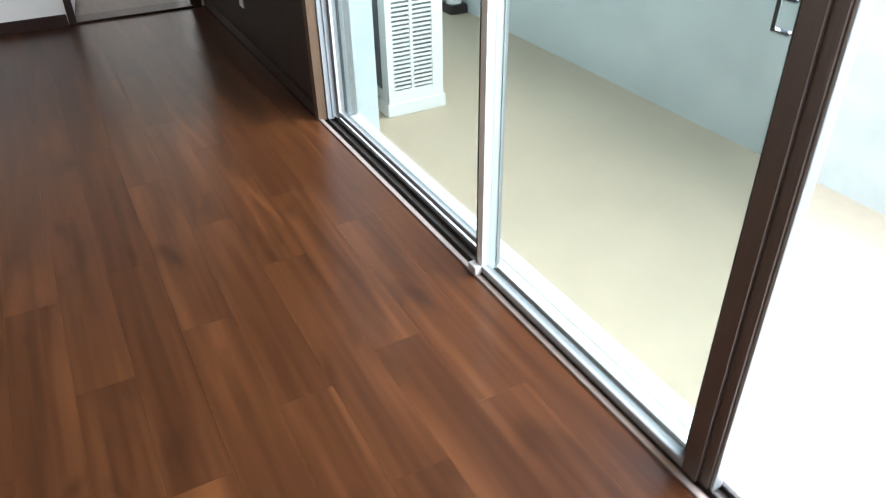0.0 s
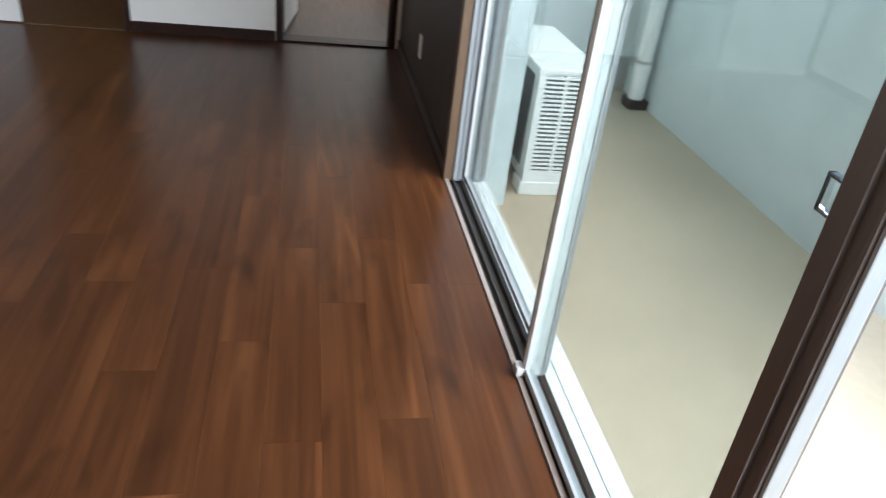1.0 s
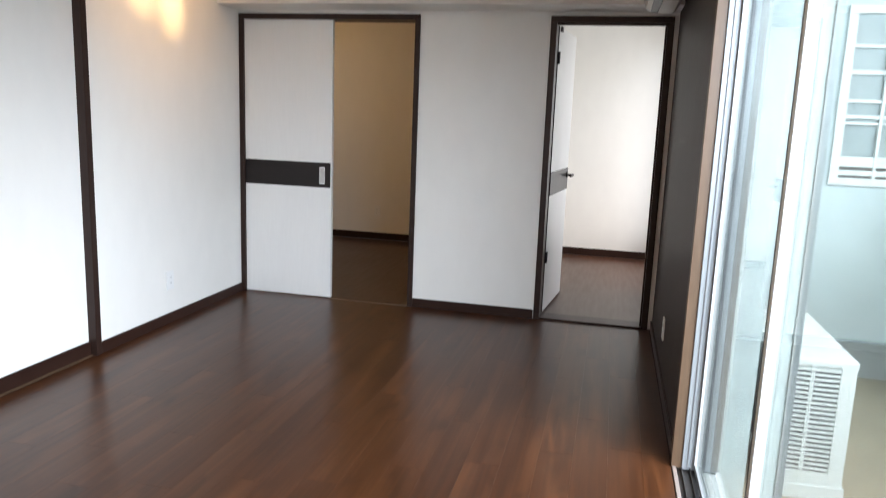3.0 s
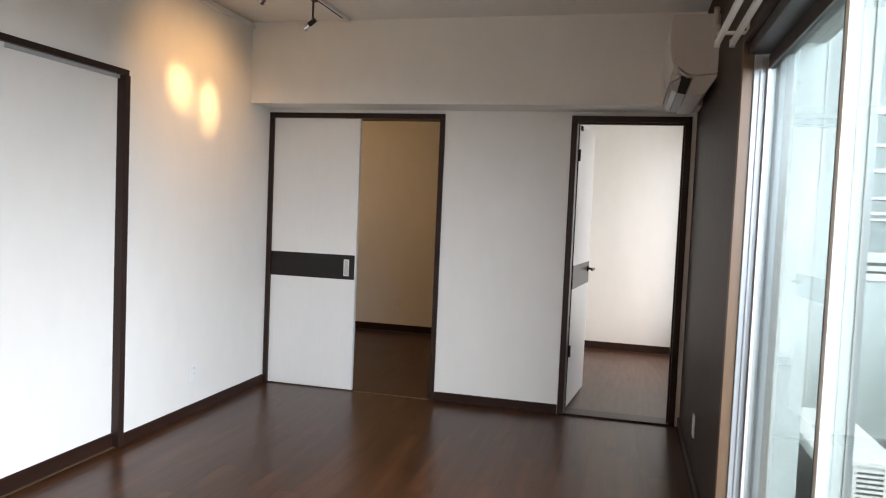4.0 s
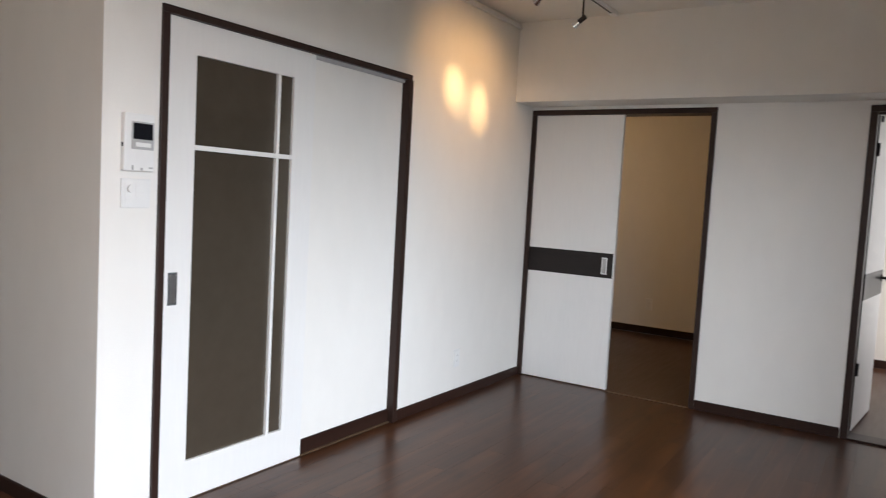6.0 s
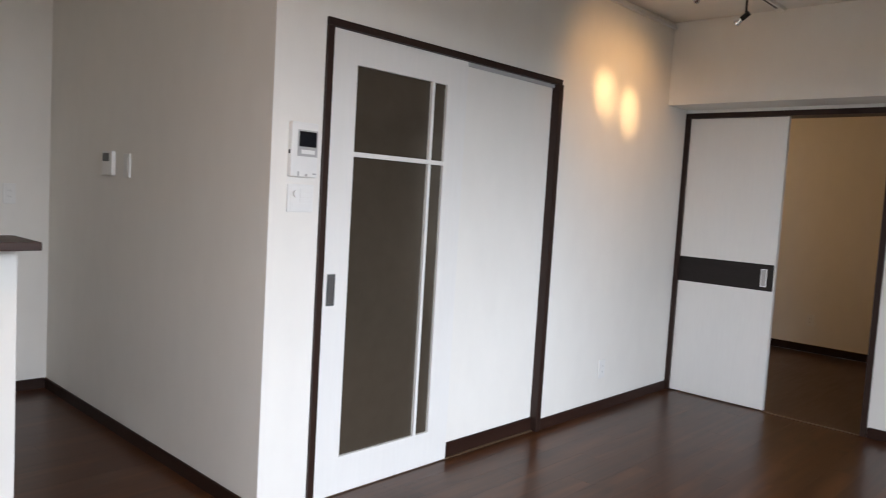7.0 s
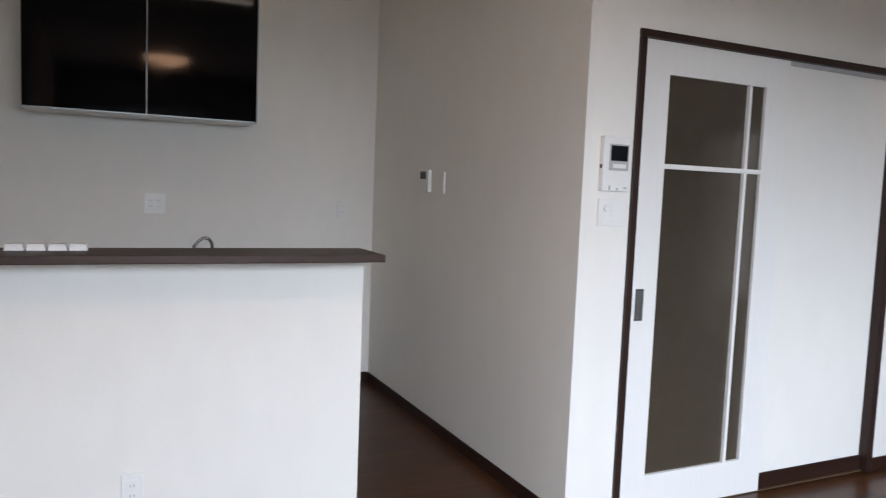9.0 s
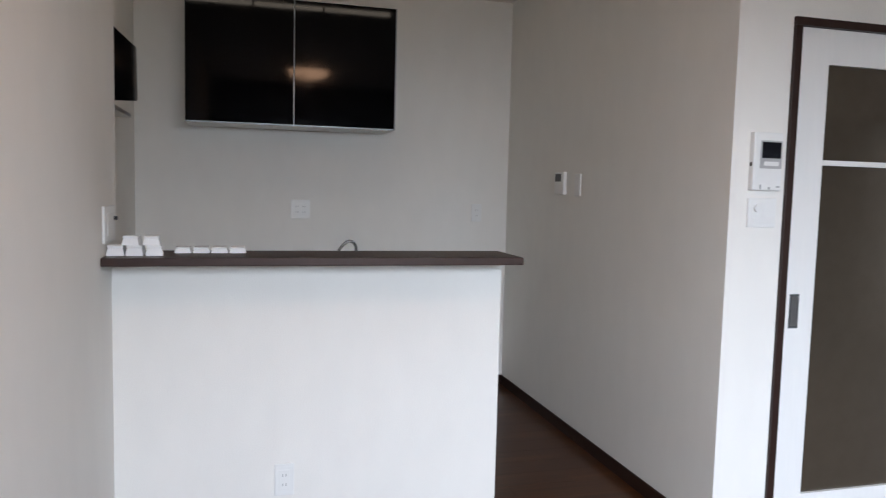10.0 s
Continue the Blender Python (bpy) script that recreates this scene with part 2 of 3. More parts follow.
# ---- walls ----
fixed("wall_north", boxes((XL - T, XL, YF, YF + T, 0, ZC), (XL, -1.02, YF, YF + T, 2.032, ZC), (-1.02, -0.142, YF, YF + T, 0, ZC),
                          (-0.142, 0.628, YF, YF + T, 2.028, ZC), (0.628, 0.90, YF, YF + T, 0, ZC)), WALL, "white papered wall with two door openings", "wall")
fixed("beam_north", boxes((XL, XR, 4.78, YF, 2.058, ZC)), WALL, "white papered ceiling beam above the doors", "beam")
fixed("wall_west", boxes((XL - T, XL, YC, 1.826, 0, ZC), (XL - T, XL, 1.826, 3.472, 2.028, ZC), (XL - T, XL, 3.472, YF, 0, ZC),
                         (XL - T, XL - 0.028, 2.66, 3.472, 0, 2.028)), WALL, "white papered wall beside the glazed sliding door", "wall")
fixed("wall_kitchen_side", boxes((XK, XL - T, YC, YC + T, 0, ZC)), WALL, "white papered kitchen side wall in shade", "wall")
fixed("wall_kitchen_back", boxes((XK - T, XK, YK - T, YC + T, 0, ZC)), WALL, "white papered kitchen back wall", "wall")
fixed("wall_kitchen_end", boxes((XK, -2.79, YK - T, YK, 0, ZC)), WALL, "white papered kitchen end wall", "wall")
fixed("wall_south", boxes((-2.79, 0.90, YB - T - 0.21, YB, 0, ZC)), WALL, "white papered wall beside the kitchen counter", "wall")
WY0, WY1, WZ = -0.30, 3.05, 2.03
fixed("wall_east", boxes((XR + 0.02, 0.925, WY1, YF, -0.2, ZC), (XR + 0.02, 0.925, WY0, WY1, WZ, ZC), (XR + 0.02, 0.925, YB, WY0, -0.2, ZC),
                         (XR + 0.02, 0.81, WY0, WY1, -0.3, -0.06)), CONCRETE, "painted concrete outer wall with a wide window opening", "wall")
fixed("wall_east_cladding", boxes((XR, XR + 0.018, WY1, YF, 0, ZC), (XR, XR + 0.018, WY0, WY1, WZ, ZC), (XR, XR + 0.018, YB, WY0, 0, ZC)), CLAD,
      "dark brown accent wall covering", "wall")
fixed("ceiling", boxes((XK - T, 0.86, YK - T, YE + T, ZC, ZC + 0.12)), CEIL, "white papered ceiling", "ceiling")

# rooms behind the far wall
fixed("wall_divider", boxes((-0.62, -0.52, YF + T, YE, 0, ZC)), WALL, "white papered wall between the two back rooms", "wall")
fixed("wall_back_rooms", boxes((-4.2, 1.9, YE, YE + T, 0, ZC)), WALL, "white papered end wall of the back rooms", "wall")
fixed("wall_store_side", boxes((-4.2, -4.1, YF + T, YE, 0, ZC)), WALL, "white papered side wall of the dim back room", "wall")
fixed("wall_store_front", boxes((-4.2, XL - T, YF, YF + T, 0, ZC)), WALL, "white papered wall of the dim back room", "wall")
fixed("wall_bedroom_side", boxes((0.90, 1.0, YF, 5.18, 0, ZC), (0.90, 1.0, 5.18, 5.45, 0, 1.22), (0.90, 1.0, 5.18, 5.45, 1.9, ZC), (0.90, 1.0, 5.45, 6.1, 0, ZC), (0.90, 1.0, 7.5, YE, 0, ZC), (0.90, 1.0, 6.1, 7.5, 0, 0.35), (0.90, 1.0, 6.1, 7.5, 2.1, ZC)), WALL,
      "white papered bedroom wall with a window opening", "wall")
fixed("floor_back_rooms", boxes((-4.2, 0.9, YF + 0.06, YE, -0.1, -0.002)), FLOOR_BACK, "dark red-brown wood floor of the back rooms", "floor")

# ---- skirting boards ----
def skirting(x0, x1, y0, y1, h=0.065):
    bm = boxes((x0, x1, y0, y1, 0, h))
    bmesh.ops.bevel(bm, geom=[e for e in bm.edges if all(v.co.z > h - 0.001 for v in e.verts)], offset=0.004, segments=2, affect="EDGES")
    fixed("baseboard", bm, TRIM_H, "dark brown wooden skirting board", "baseboard")

skirting(XL, XL + 0.011, 3.476, YF)
skirting(-1.015, -0.146, YF - 0.011, YF)
skirting(XR - 0.011, XR, 3.082, YF)
skirting(XK, XL - 0.0, YC - 0.011, YC)
skirting(XK, XK + 0.011, YK, YC - 0.011)
skirting(-4.1, -0.62, YE - 0.011, YE, 0.075)
skirting(-0.52, 0.9, YE - 0.011, YE, 0.075)
skirting(XL - 0.028, XL - 0.017, 2.69, 3.432, 0.08)
skirting(-2.69, XR, YB, YB + 0.011)

# ---- door frames ----
def trim_frame_y(name, x0, x1, top, w, label):
    """Dark door lining in the far wall."""
    root = thing(name, label, "door frame", kind="structure")
    part("jamb", boxes((x0, x0 + w, YF - 0.014, YF + T + 0.012, 0, top - w), bevel=0.003), TRIM, root)
    part("jamb", boxes((x1 - w, x1, YF - 0.014, YF + T + 0.012, 0, top - w), bevel=0.003), TRIM, root)
    part("head", boxes((x0, x1, YF - 0.014, YF + T + 0.012, top - w, top), bevel=0.003), TRIM, root)
    return root

f1 = trim_frame_y("door_frame_1", XL, -1.018, 2.034, 0.036, "dark brown lining round the sliding door")
part("stop", boxes((-1.066, -1.054, YF + 0.045, YF + 0.12, 0, 1.998)), TRIM, f1)
part("threshold", boxes((-1.652, -1.054, YF - 0.01, YF + 0.012, 0, 0.006)), TAN, f1, "worn tan floor rail")
f2 = trim_frame_y("door_frame_2", -0.141, 0.628, 2.030, 0.04, "dark brown lining round the hinged door")
part("threshold", boxes((-0.101, 0.588, YF - 0.012, YF + T, 0, 0.012), bevel=0.002), TRIM_H, f2, "low dark threshold strip")
part("stop", boxes((0.577, 0.588, YF + 0.02, YF + 0.05, 0.012, 1.99)), TRIM, f2)
part("stop", boxes((-0.101, 0.577, YF + 0.02, YF + 0.05, 1.978, 1.99)), TRIM, f2)
part("hinge", rod(bmesh.new(), (-0.089, YF + 0.15, 0.37), (-0.089, YF + 0.15, 0.45), 0.009), BLACK, f2)
part("hinge", rod(bmesh.new(), (-0.089, YF + 0.15, 1.74), (-0.089, YF + 0.15, 1.82), 0.009), BLACK, f2)

f3 = thing("door_frame_3", "dark brown lining round the glazed sliding door", "door frame", kind="structure")
part("jamb", boxes((XL - T, XL + 0.014, 1.822, 1.854, 0, 2.0), bevel=0.003), TRIM, f3)
part("jamb", boxes((XL - 0.03, XL + 0.022, 3.432, 3.474, 0, 2.0), bevel=0.004), TRIM, f3)
part("head", boxes((XL - T, XL + 0.014, 1.822, 3.474, 2.0, 2.031), bevel=0.003), TRIM, f3)
part("floor_rail", boxes((XL - 0.017, XL - 0.004, 1.854, 3.432, 0, 0.005)), TAN, f3, "thin tan floor rail")
part("pelmet", boxes((XL - 0.028, XL - 0.012, 2.69, 3.432, 1.982, 2.0)), PLASTIC_D, f3, "grey top running rail")

# ---- doors ----
def recessed_pull(parent, cx, y, z0, z1, w=0.042):
    """A flush pull in a door that faces -y."""
    p = part("pull", boxes((cx - w / 2, cx - w / 2 + 0.006, y - 0.004, y, z0, z1), (cx + w / 2 - 0.006, cx + w / 2, y - 0.004, y, z0, z1),
                           (cx - w / 2 + 0.006, cx + w / 2 - 0.006, y - 0.004, y, z0, z0 + 0.006), (cx - w / 2 + 0.006, cx + w / 2 - 0.006, y - 0.004, y, z1 - 0.006, z1)),
             CHROME, parent, "chrome flush pull")
    part("cup", boxes((cx - w / 2 + 0.006, cx + w / 2 - 0.006, y - 0.0015, y, z0 + 0.006, z1 - 0.006)), STEEL, p)
    return p

d1 = thing("sliding_door", "white half-open sliding door with a dark middle band", "door", (-2.0, YF + 0.02, 0), kind="structure")
def at(ob, root):
    ob.matrix_parent_inverse = Matrix.Translation(-root.location)
    return ob
y0, y1 = YF + 0.006, YF + 0.038
at(part("leaf", boxes((XL + 0.034, -1.660, y0, y1, 0.008, 1.996), bevel=0.002), DOOR_WHITE, d1), d1)
at(part("band", boxes((XL + 0.034, -1.6605, y0 - 0.002, y0 + 0.001, 0.822, 1.002)), BAND, d1, "dark brown band"), d1)
at(part("edge_strip", boxes((-1.660, -1.652, y0 - 0.001, y1 + 0.001, 0.008, 1.996)), PLASTIC, d1), d1)
at(recessed_pull(d1, -1.722, y0 - 0.002, 0.848, 0.97), d1)

# hinged door, swung into the bedroom
d2 = thing("hinged_door", "white hinged door standing open with a dark band", "door", (-0.094, YF + T + 0.015, 0), kind="structure")
part("leaf", boxes((0, 0.70, 0.0, 0.036, 0.012, 1.99), bevel=0.002), DOOR_WHITE, d2)
part("band", boxes((0.0, 0.701, -0.002, 0.038, 0.845, 1.01)), BAND, d2, "dark brown band")
part("edge", boxes((-0.002, 0.0, 0.001, 0.035, 0.012, 1.99)), TRIM, d2, "dark brown door edge")
hb = bmesh.new()
rod(hb, (0.645, -0.002, 0.955), (0.645, -0.010, 0.955), 0.024, 20)
rod(hb, (0.645, -0.008, 0.955), (0.645, -0.05, 0.955), 0.009)
box(hb, 0.53, 0.655, -0.058, -0.044, 0.945, 0.965, bevel=0.004)
part("lever_handle", hb, BLACK, d2, "black lever handle", smooth=True)
closer = boxes((0.03, 0.08, -0.012, -0.001, 1.955, 1.988))
part("catch", closer, BLACK, d2)
d2.rotation_euler = (0, 0, radians(84))

# glazed sliding door
d3 = thing("glazed_sliding_door", "white closed sliding door with a tall smoked glass pane", "door", (XL, 2.23, 0), kind="structure")
xf, xb = XL - 0.004, XL - 0.036
ly0, ly1, gy0, gy1, gz0, gz1 = 1.855, 2.688, 1.995, 2.549, 0.172, 1.866
at(part("stile", boxes((xb, xf, ly0, gy0, 0.006, 1.998)), DOOR_WHITE, d3), d3)
at(part("stile", boxes((xb, xf, gy1, ly1, 0.006, 1.998)), DOOR_WHITE, d3), d3)
at(part("rail", boxes((xb, xf, gy0, gy1, gz1, 1.998)), DOOR_WHITE, d3), d3)
at(part("rail", boxes((xb, xf, gy0, gy1, 0.006, gz0)), DOOR_WHITE, d3), d3)
at(part("glass", boxes((xb + 0.012, xb + 0.018, gy0, gy1, gz0, gz1)), SMOKE, d3, "smoked frosted glass"), d3)
at(part("upright_bar", boxes((xb + 0.018, xf + 0.001, 2.447, 2.464, gz0, gz1)), DOOR_WHITE, d3), d3)
at(part("cross_bar", boxes((xb + 0.018, xf + 0.0015, gy0, gy1, 1.483, 1.503)), DOOR_WHITE, d3), d3)
pl = bmesh.new()
px = xf + 0.003
box(pl, xf, px, 1.884, 1.890, 0.848, 0.982); box(pl, xf, px, 1.920, 1.926, 0.848, 0.982)
box(pl, xf, px, 1.890, 1.920, 0.848, 0.856); box(pl, xf, px, 1.890, 1.920, 0.974, 0.982)
pull = at(part("pull", pl, AC_DARK, d3, "dark steel flush pull"), d3)
part("cup", boxes((xf, xf + 0.0012, 1.890, 1.920, 0.856, 0.974)), STEEL, pull)

# ---- living room window ----
w1 = thing("window_1", "wide silver aluminium balcony window with sliding sashes, partly open", "window", (0.017, 0, 0), kind="structure")
WX = 0.644
part("window_frame", boxes((0.664, 0.80, WY1 - 0.022, WY1, 0.0, WZ), bevel=0.002), ALU, w1, "silver aluminium side frame")
part("window_frame", boxes((WX, 0.80, WY0, WY0 + 0.03, 0.0, WZ), bevel=0.002), ALU, w1, "silver aluminium side frame")
part("window_head", boxes((WX, 0.80, WY0 + 0.03, WY1 - 0.022, WZ - 0.045, WZ), bevel=0.002), TRACK, w1)
part("guide", boxes((0.684, 0.692, WY1 - 0.028, WY1 - 0.022, 0.012, WZ - 0.045), bevel=0.002), ALU, w1)
part("draught_seal", boxes((0.742, 0.752, WY1 - 0.030, WY1 - 0.022, 0.012, WZ - 0.045)), RUBBER, w1)
part("window_sill", boxes((WX - 0.016, WX, WY0, WY1, -0.03, 0.006), bevel=0.002), SILL_IN, w1)
part("track_bed", boxes((WX, 0.718, WY0, WY1, -0.034, -0.008)), TRACK, w1, "dark sash track")
part("track_bed", boxes((0.718, 0.752, WY0, WY1, -0.034, -0.008)), SILL, w1, "pale outer sash track")
for xa in (WX + 0.018, WX + 0.050):
    part("track_rail", boxes((xa, xa + 0.004, WY0 + 0.03, WY1 - 0.022, -0.008, 0.008)), TRACK, w1)
part("outer_sill", boxes((0.752, 0.806, WY0, WY1, -0.05, -0.004), bevel=0.003), SILL, w1, "bright outer sill")

def sash(parent, x, ya, yb, left, right, wl, wr, foot, z0=0.010, z1=WZ - 0.05):
    s = part("sash", boxes((x - 0.012, x + 0.012, ya + wr, yb - wl, z0, z0 + foot), bevel=0.002), ALU, parent, "silver glazed sash")
    part("top_rail", boxes((x - 0.012, x + 0.012, ya + wr, yb - wl, z1 - 0.05, z1), bevel=0.002), TRACK, s)
    part("stile", boxes((x - 0.014, x + 0.014, ya, ya + wr, z0, z1), bevel=0.002), right, s)
    part("stile", boxes((x - 0.014, x + 0.014, yb - wl, yb, z0, z1), bevel=0.002), left, s)
    g = part("pane", boxes((x - 0.003, x + 0.003, ya + wr, yb - wl, z0 + foot, z1 - 0.05)), GLASS, s)
    g.visible_shadow = False
    part("gasket", boxes((x - 0.0135, x - 0.004, yb - wl - 0.003, yb - wl, z0 + foot, z1 - 0.05)), PLASTIC_D, s)
    return s

sash(w1, 0.722, 1.838, WY1 - 0.024, ALU, ALU, 0.016, 0.026, 0.022)
sb = sash(w1, 0.660, 0.885, 1.768, SASH_LIT, BACKLIT_ALU, 0.024, 0.04, 0.022)
part("interlock", boxes((0.674, 0.698, 1.744, 1.768, 0.010, WZ - 0.05), bevel=0.002), SASH_LIT, sb)
part("interlock_lip", boxes((0.698, 0.716, 1.752, 1.768, 0.010, WZ - 0.05), bevel=0.002), ALU, sb)
part("interlock_lip", boxes((0.697, 0.701, 1.7405, 1.744, 0.010, WZ - 0.05)), PLASTIC_D, sb)
part("edge_seal", boxes((0.645, 0.684, 1.768, 1.772, 0.02, WZ - 0.06)), GASKET, sb)
part("bumper", boxes((0.624, 0.646, 1.742, 1.782, 0.006, 0.034), bevel=0.004), PLASTIC_D, sb, "small grey bumper")
# brown and dark strips paint the backlit look of the overlapping stiles
part("meeting_stile", boxes((0.684, 0.706, 0.918, 0.957, 0.006, WZ - 0.05), bevel=0.005), BACKLIT_ALU, sb)
part("meeting_stile", boxes((0.650, 0.700, 0.890, 0.918, 0.006, WZ - 0.05), bevel=0.005), TRACK, sb)
part("meeting_stile", boxes((0.656, 0.704, 0.860, 0.890, 0.006, WZ - 0.05), bevel=0.006), BACKLIT_ALU, sb)
part("edge_trim", boxes((0.662, 0.690, 0.852, 0.860, 0.006, WZ - 0.05), bevel=0.003), ALU, sb)
hk = bmesh.new()
for ya, yb, za, zb in ((0.986, 0.993, 0.918, 0.972), (0.960, 0.993, 0.966, 0.972), (0.960, 0.993, 0.918, 0.924)):
    box(hk, 0.682, 0.694, ya, yb, za, zb, bevel=0.002)
part("finger_pull", hk, CHROME, sb, "chrome finger pull")

c1 = thing("window_casing", "tan wooden casing round the balcony window", "window trim", kind="structure")
part("casing_side", boxes((XR - 0.016, XR + 0.024, WY1 - 0.014, WY1 + 0.03, 0, WZ + 0.03), bevel=0.002), TAN, c1)
part("casing_side", boxes((XR - 0.016, XR, WY0 - 0.03, WY0 + 0.005, 0, WZ + 0.03), bevel=0.002), TAN, c1)
part("casing_head", boxes((XR - 0.016, XR, WY0 + 0.005, WY1 - 0.006, WZ, WZ + 0.03), bevel=0.002), TRIM, c1)

# ---- balcony ----
fixed("balcony_floor", boxes((0.81, 2.4, -2.5, 5.2, -0.27, -0.12)), BALC_FLOOR, "beige balcony floor sheet", "balcony floor")
fixed("balcony_parapet", boxes((2.21, 2.36, -2.5, 5.2, -0.12, 1.12), (2.18, 2.39, -2.5, 5.2, 1.12, 1.16)), CONCRETE, "pale grey-green painted balcony parapet", "parapet")
bp_ = thing("balcony_partition", "white balcony partition with a barred grey upper pane", "partition", (1.4, 4.90, -0.12), kind="structure")
at(part("panel", boxes((0.925, 2.21, 4.90, 4.92, 0.10, 1.05)), CONCRETE, bp_), bp_)
at(part("foot", boxes((0.925, 2.21, 4.88, 4.92, -0.12, 0.10), bevel=0.003), PLASTIC_D, bp_, "grey foot board"), bp_)
at(part("panel", boxes((0.925, 1.57, 4.90, 4.92, 1.05, 2.66)), CONCRETE, bp_), bp_)
at(part("pane", boxes((1.62, 2.16, 4.905, 4.915, 1.22, 2.03)), GREY_PANE, bp_, "grey frosted pane"), bp_)
at(part("panel", boxes((1.57, 2.21, 4.90, 4.92, 2.08, 2.66)), CONCRETE, bp_), bp_)
for z0, h in ((1.05, 0.045), (1.11, 0.03), (1.16, 0.06), (1.405, 0.015), (1.44, 0.02), (1.53, 0.02), (1.69, 0.025), (1.84, 0.02), (2.03, 0.05)):
    at(part("rail", boxes((1.62, 2.16, 4.88, 4.905, z0, z0 + h), bevel=0.003), PIPE, bp_), bp_)
for xa in (1.57, 1.80, 2.16):
    at(part("post", boxes((xa, xa + (0.05 if xa != 1.80 else 0.018), 4.876, 4.905, 1.05, 2.08), bevel=0.003), PIPE, bp_), bp_)
for xa in (1.15, 1.36):
    at(part("seam", boxes((xa, xa + 0.012, 4.895, 4.90, 0.10, 2.66)), PIPE, bp_), bp_)
fixed("ground", boxes((-200, 200, -200, 200, -6.2, -6.0)), GROUND, "distant ground far below", "ground")

pipe = thing("drain_pipe", "white drain pipe with a dark foot on the balcony", "pipe", (2.135, 4.52, -0.12))
at(part("tube", rod(bmesh.new(), (2.135, 4.52, -0.06), (2.135, 4.52, 2.6), 0.050, 20), PIPE, pipe, smooth=True), pipe)
at(part("socket", rod(bmesh.new(), (2.135, 4.52, 0.10), (2.135, 4.52, 0.16), 0.055, 20), PIPE, pipe, smooth=True), pipe)
at(part("clamp", rod(bmesh.new(), (2.135, 4.52, 0.17), (2.135, 4.52, 0.185), 0.0565, 20), STEEL, pipe, smooth=True), pipe)
at(part("foot", boxes((2.075, 2.20, 4.45, 4.59, -0.12, -0.06), bevel=0.006), BLACK, pipe, "dark drain foot"), pipe)

# outdoor unit
ou = thing("outdoor_air_conditioner", "ivory outdoor air conditioner unit on feet on the balcony", "air conditioner", (1.17, 3.5, -0.12))
ax0, ax1, ay0, ay1, az0, az1 = 1.03, 1.313, 3.165, 3.955, -0.055, 0.472
at(part("body", boxes((ax0, ax1, ay0 + 0.012, ay1, az0, az1 - 0.02), bevel=0.008), AC_WHITE, ou), ou)
at(part("lid", boxes((ax0 - 0.006, ax1 + 0.006, ay0, ay1 + 0.006, az1 - 0.03, az1), bevel=0.008), AC_WHITE, ou), ou)
# dark sheet behind the louvres, coloured as the shade between them
grille = at(part("side_grille", boxes((ax0 + 0.02, ax1 - 0.04, ay0 + 0.008, ay0 + 0.013, 0.0, 0.43)), AC_DARK, ou, "dark sheet for the shade in the side air intake"), ou)
for x0_, x1_ in ((ax0, ax0 + 0.03), (ax0 + 0.118, ax0 + 0.132), (ax1 - 0.055, ax1)):
    at(part("grille_bar", boxes((x0_, x1_, ay0, ay0 + 0.012, az0, 0.446)), AC_WHITE, ou), ou)
at(part("grille_bar", boxes((ax0, ax1, ay0 + 0.001, ay0 + 0.012, az0, 0.0)), AC_WHITE, ou), ou)
for k in range(22):
    z = 0.008 + k * 0.0198
    at(part("louvre", boxes((ax0 + 0.03, ax1 - 0.055, ay0 + 0.002, ay0 + 0.012, z, z + 0.0095)), AC_WHITE, ou), ou)
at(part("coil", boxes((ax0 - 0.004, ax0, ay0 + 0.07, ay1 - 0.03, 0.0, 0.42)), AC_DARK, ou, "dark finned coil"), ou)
for ya in (3.19, 3.77):
    at(part("foot", boxes((ax0 - 0.01, ax1 + 0.012, ya - 0.03, ya + 0.09, -0.12, az0), bevel=0.006), AC_WHITE, ou), ou)
fg = bmesh.new()
for k in range(-9, 10):
    h = math.sqrt(max(0.205 ** 2 - (k * 0.021) ** 2, 0))
    rod(fg, (ax1 + 0.006, 3.51 - h, 0.215 + k * 0.021), (ax1 + 0.006, 3.51 + h, 0.215 + k * 0.021), 0.003, 6)
at(part("fan_guard", fg, AC_WHITE, ou), ou)

# indoor unit high on the dark wall
iu = thing("wall_air_conditioner", "white wall air conditioner with its flap open", "air conditioner", (0.53, 4.4, 2.1))
IY0, IY1 = 4.046, 4.775
bm = prism(bmesh.new(), [(XR, 2.412), (0.432, 2.412), (0.424, 2.404), (0.417, 2.34), (0.419, 2.24), (0.434, 2.17), (0.446, 2.152), (0.470, 2.147), (0.500, 2.118),
                         (0.544, 2.104), (0.614, 2.110), (XR, 2.112)], "y", IY0, IY1)
bmesh.ops.bevel(bm, geom=[e for e in bm.edges if e.calc_length() > 0.5 or all(v.co.y < IY0 + 0.001 for v in e.verts)], offset=0.003, segments=2, affect="EDGES")
at(part("body", bm, AC_IN, iu, smooth=True), iu)
bm = prism(bmesh.new(), [(0.545, 2.100), (XR, 2.108), (XR, 2.10), (0.605, 2.018), (0.592, 2.006), (0.512, 2.006)], "y", IY0 + 0.004, IY1)
at(part("lower_casing", bm, AC_IN, iu, smooth=True), iu)
bm = prism(bmesh.new(), [(0.482, 2.100), (0.536, 2.094), (0.508, 2.007), (0.466, 2.014)], "y", IY0 + 0.006, IY1 - 0.01)
at(part("outlet", bm, BLACK, iu, "dark air outlet"), iu)
bm = prism(bmesh.new(), [(0.466, 2.146), (0.480, 2.124), (0.512, 2.104), (0.548, 2.102), (0.544, 2.090), (0.512, 2.090), (0.478, 2.106), (0.458, 2.136)], "y", IY0 - 0.003, IY1)
at(part("lip", bm, AC_IN, iu, smooth=True), iu)
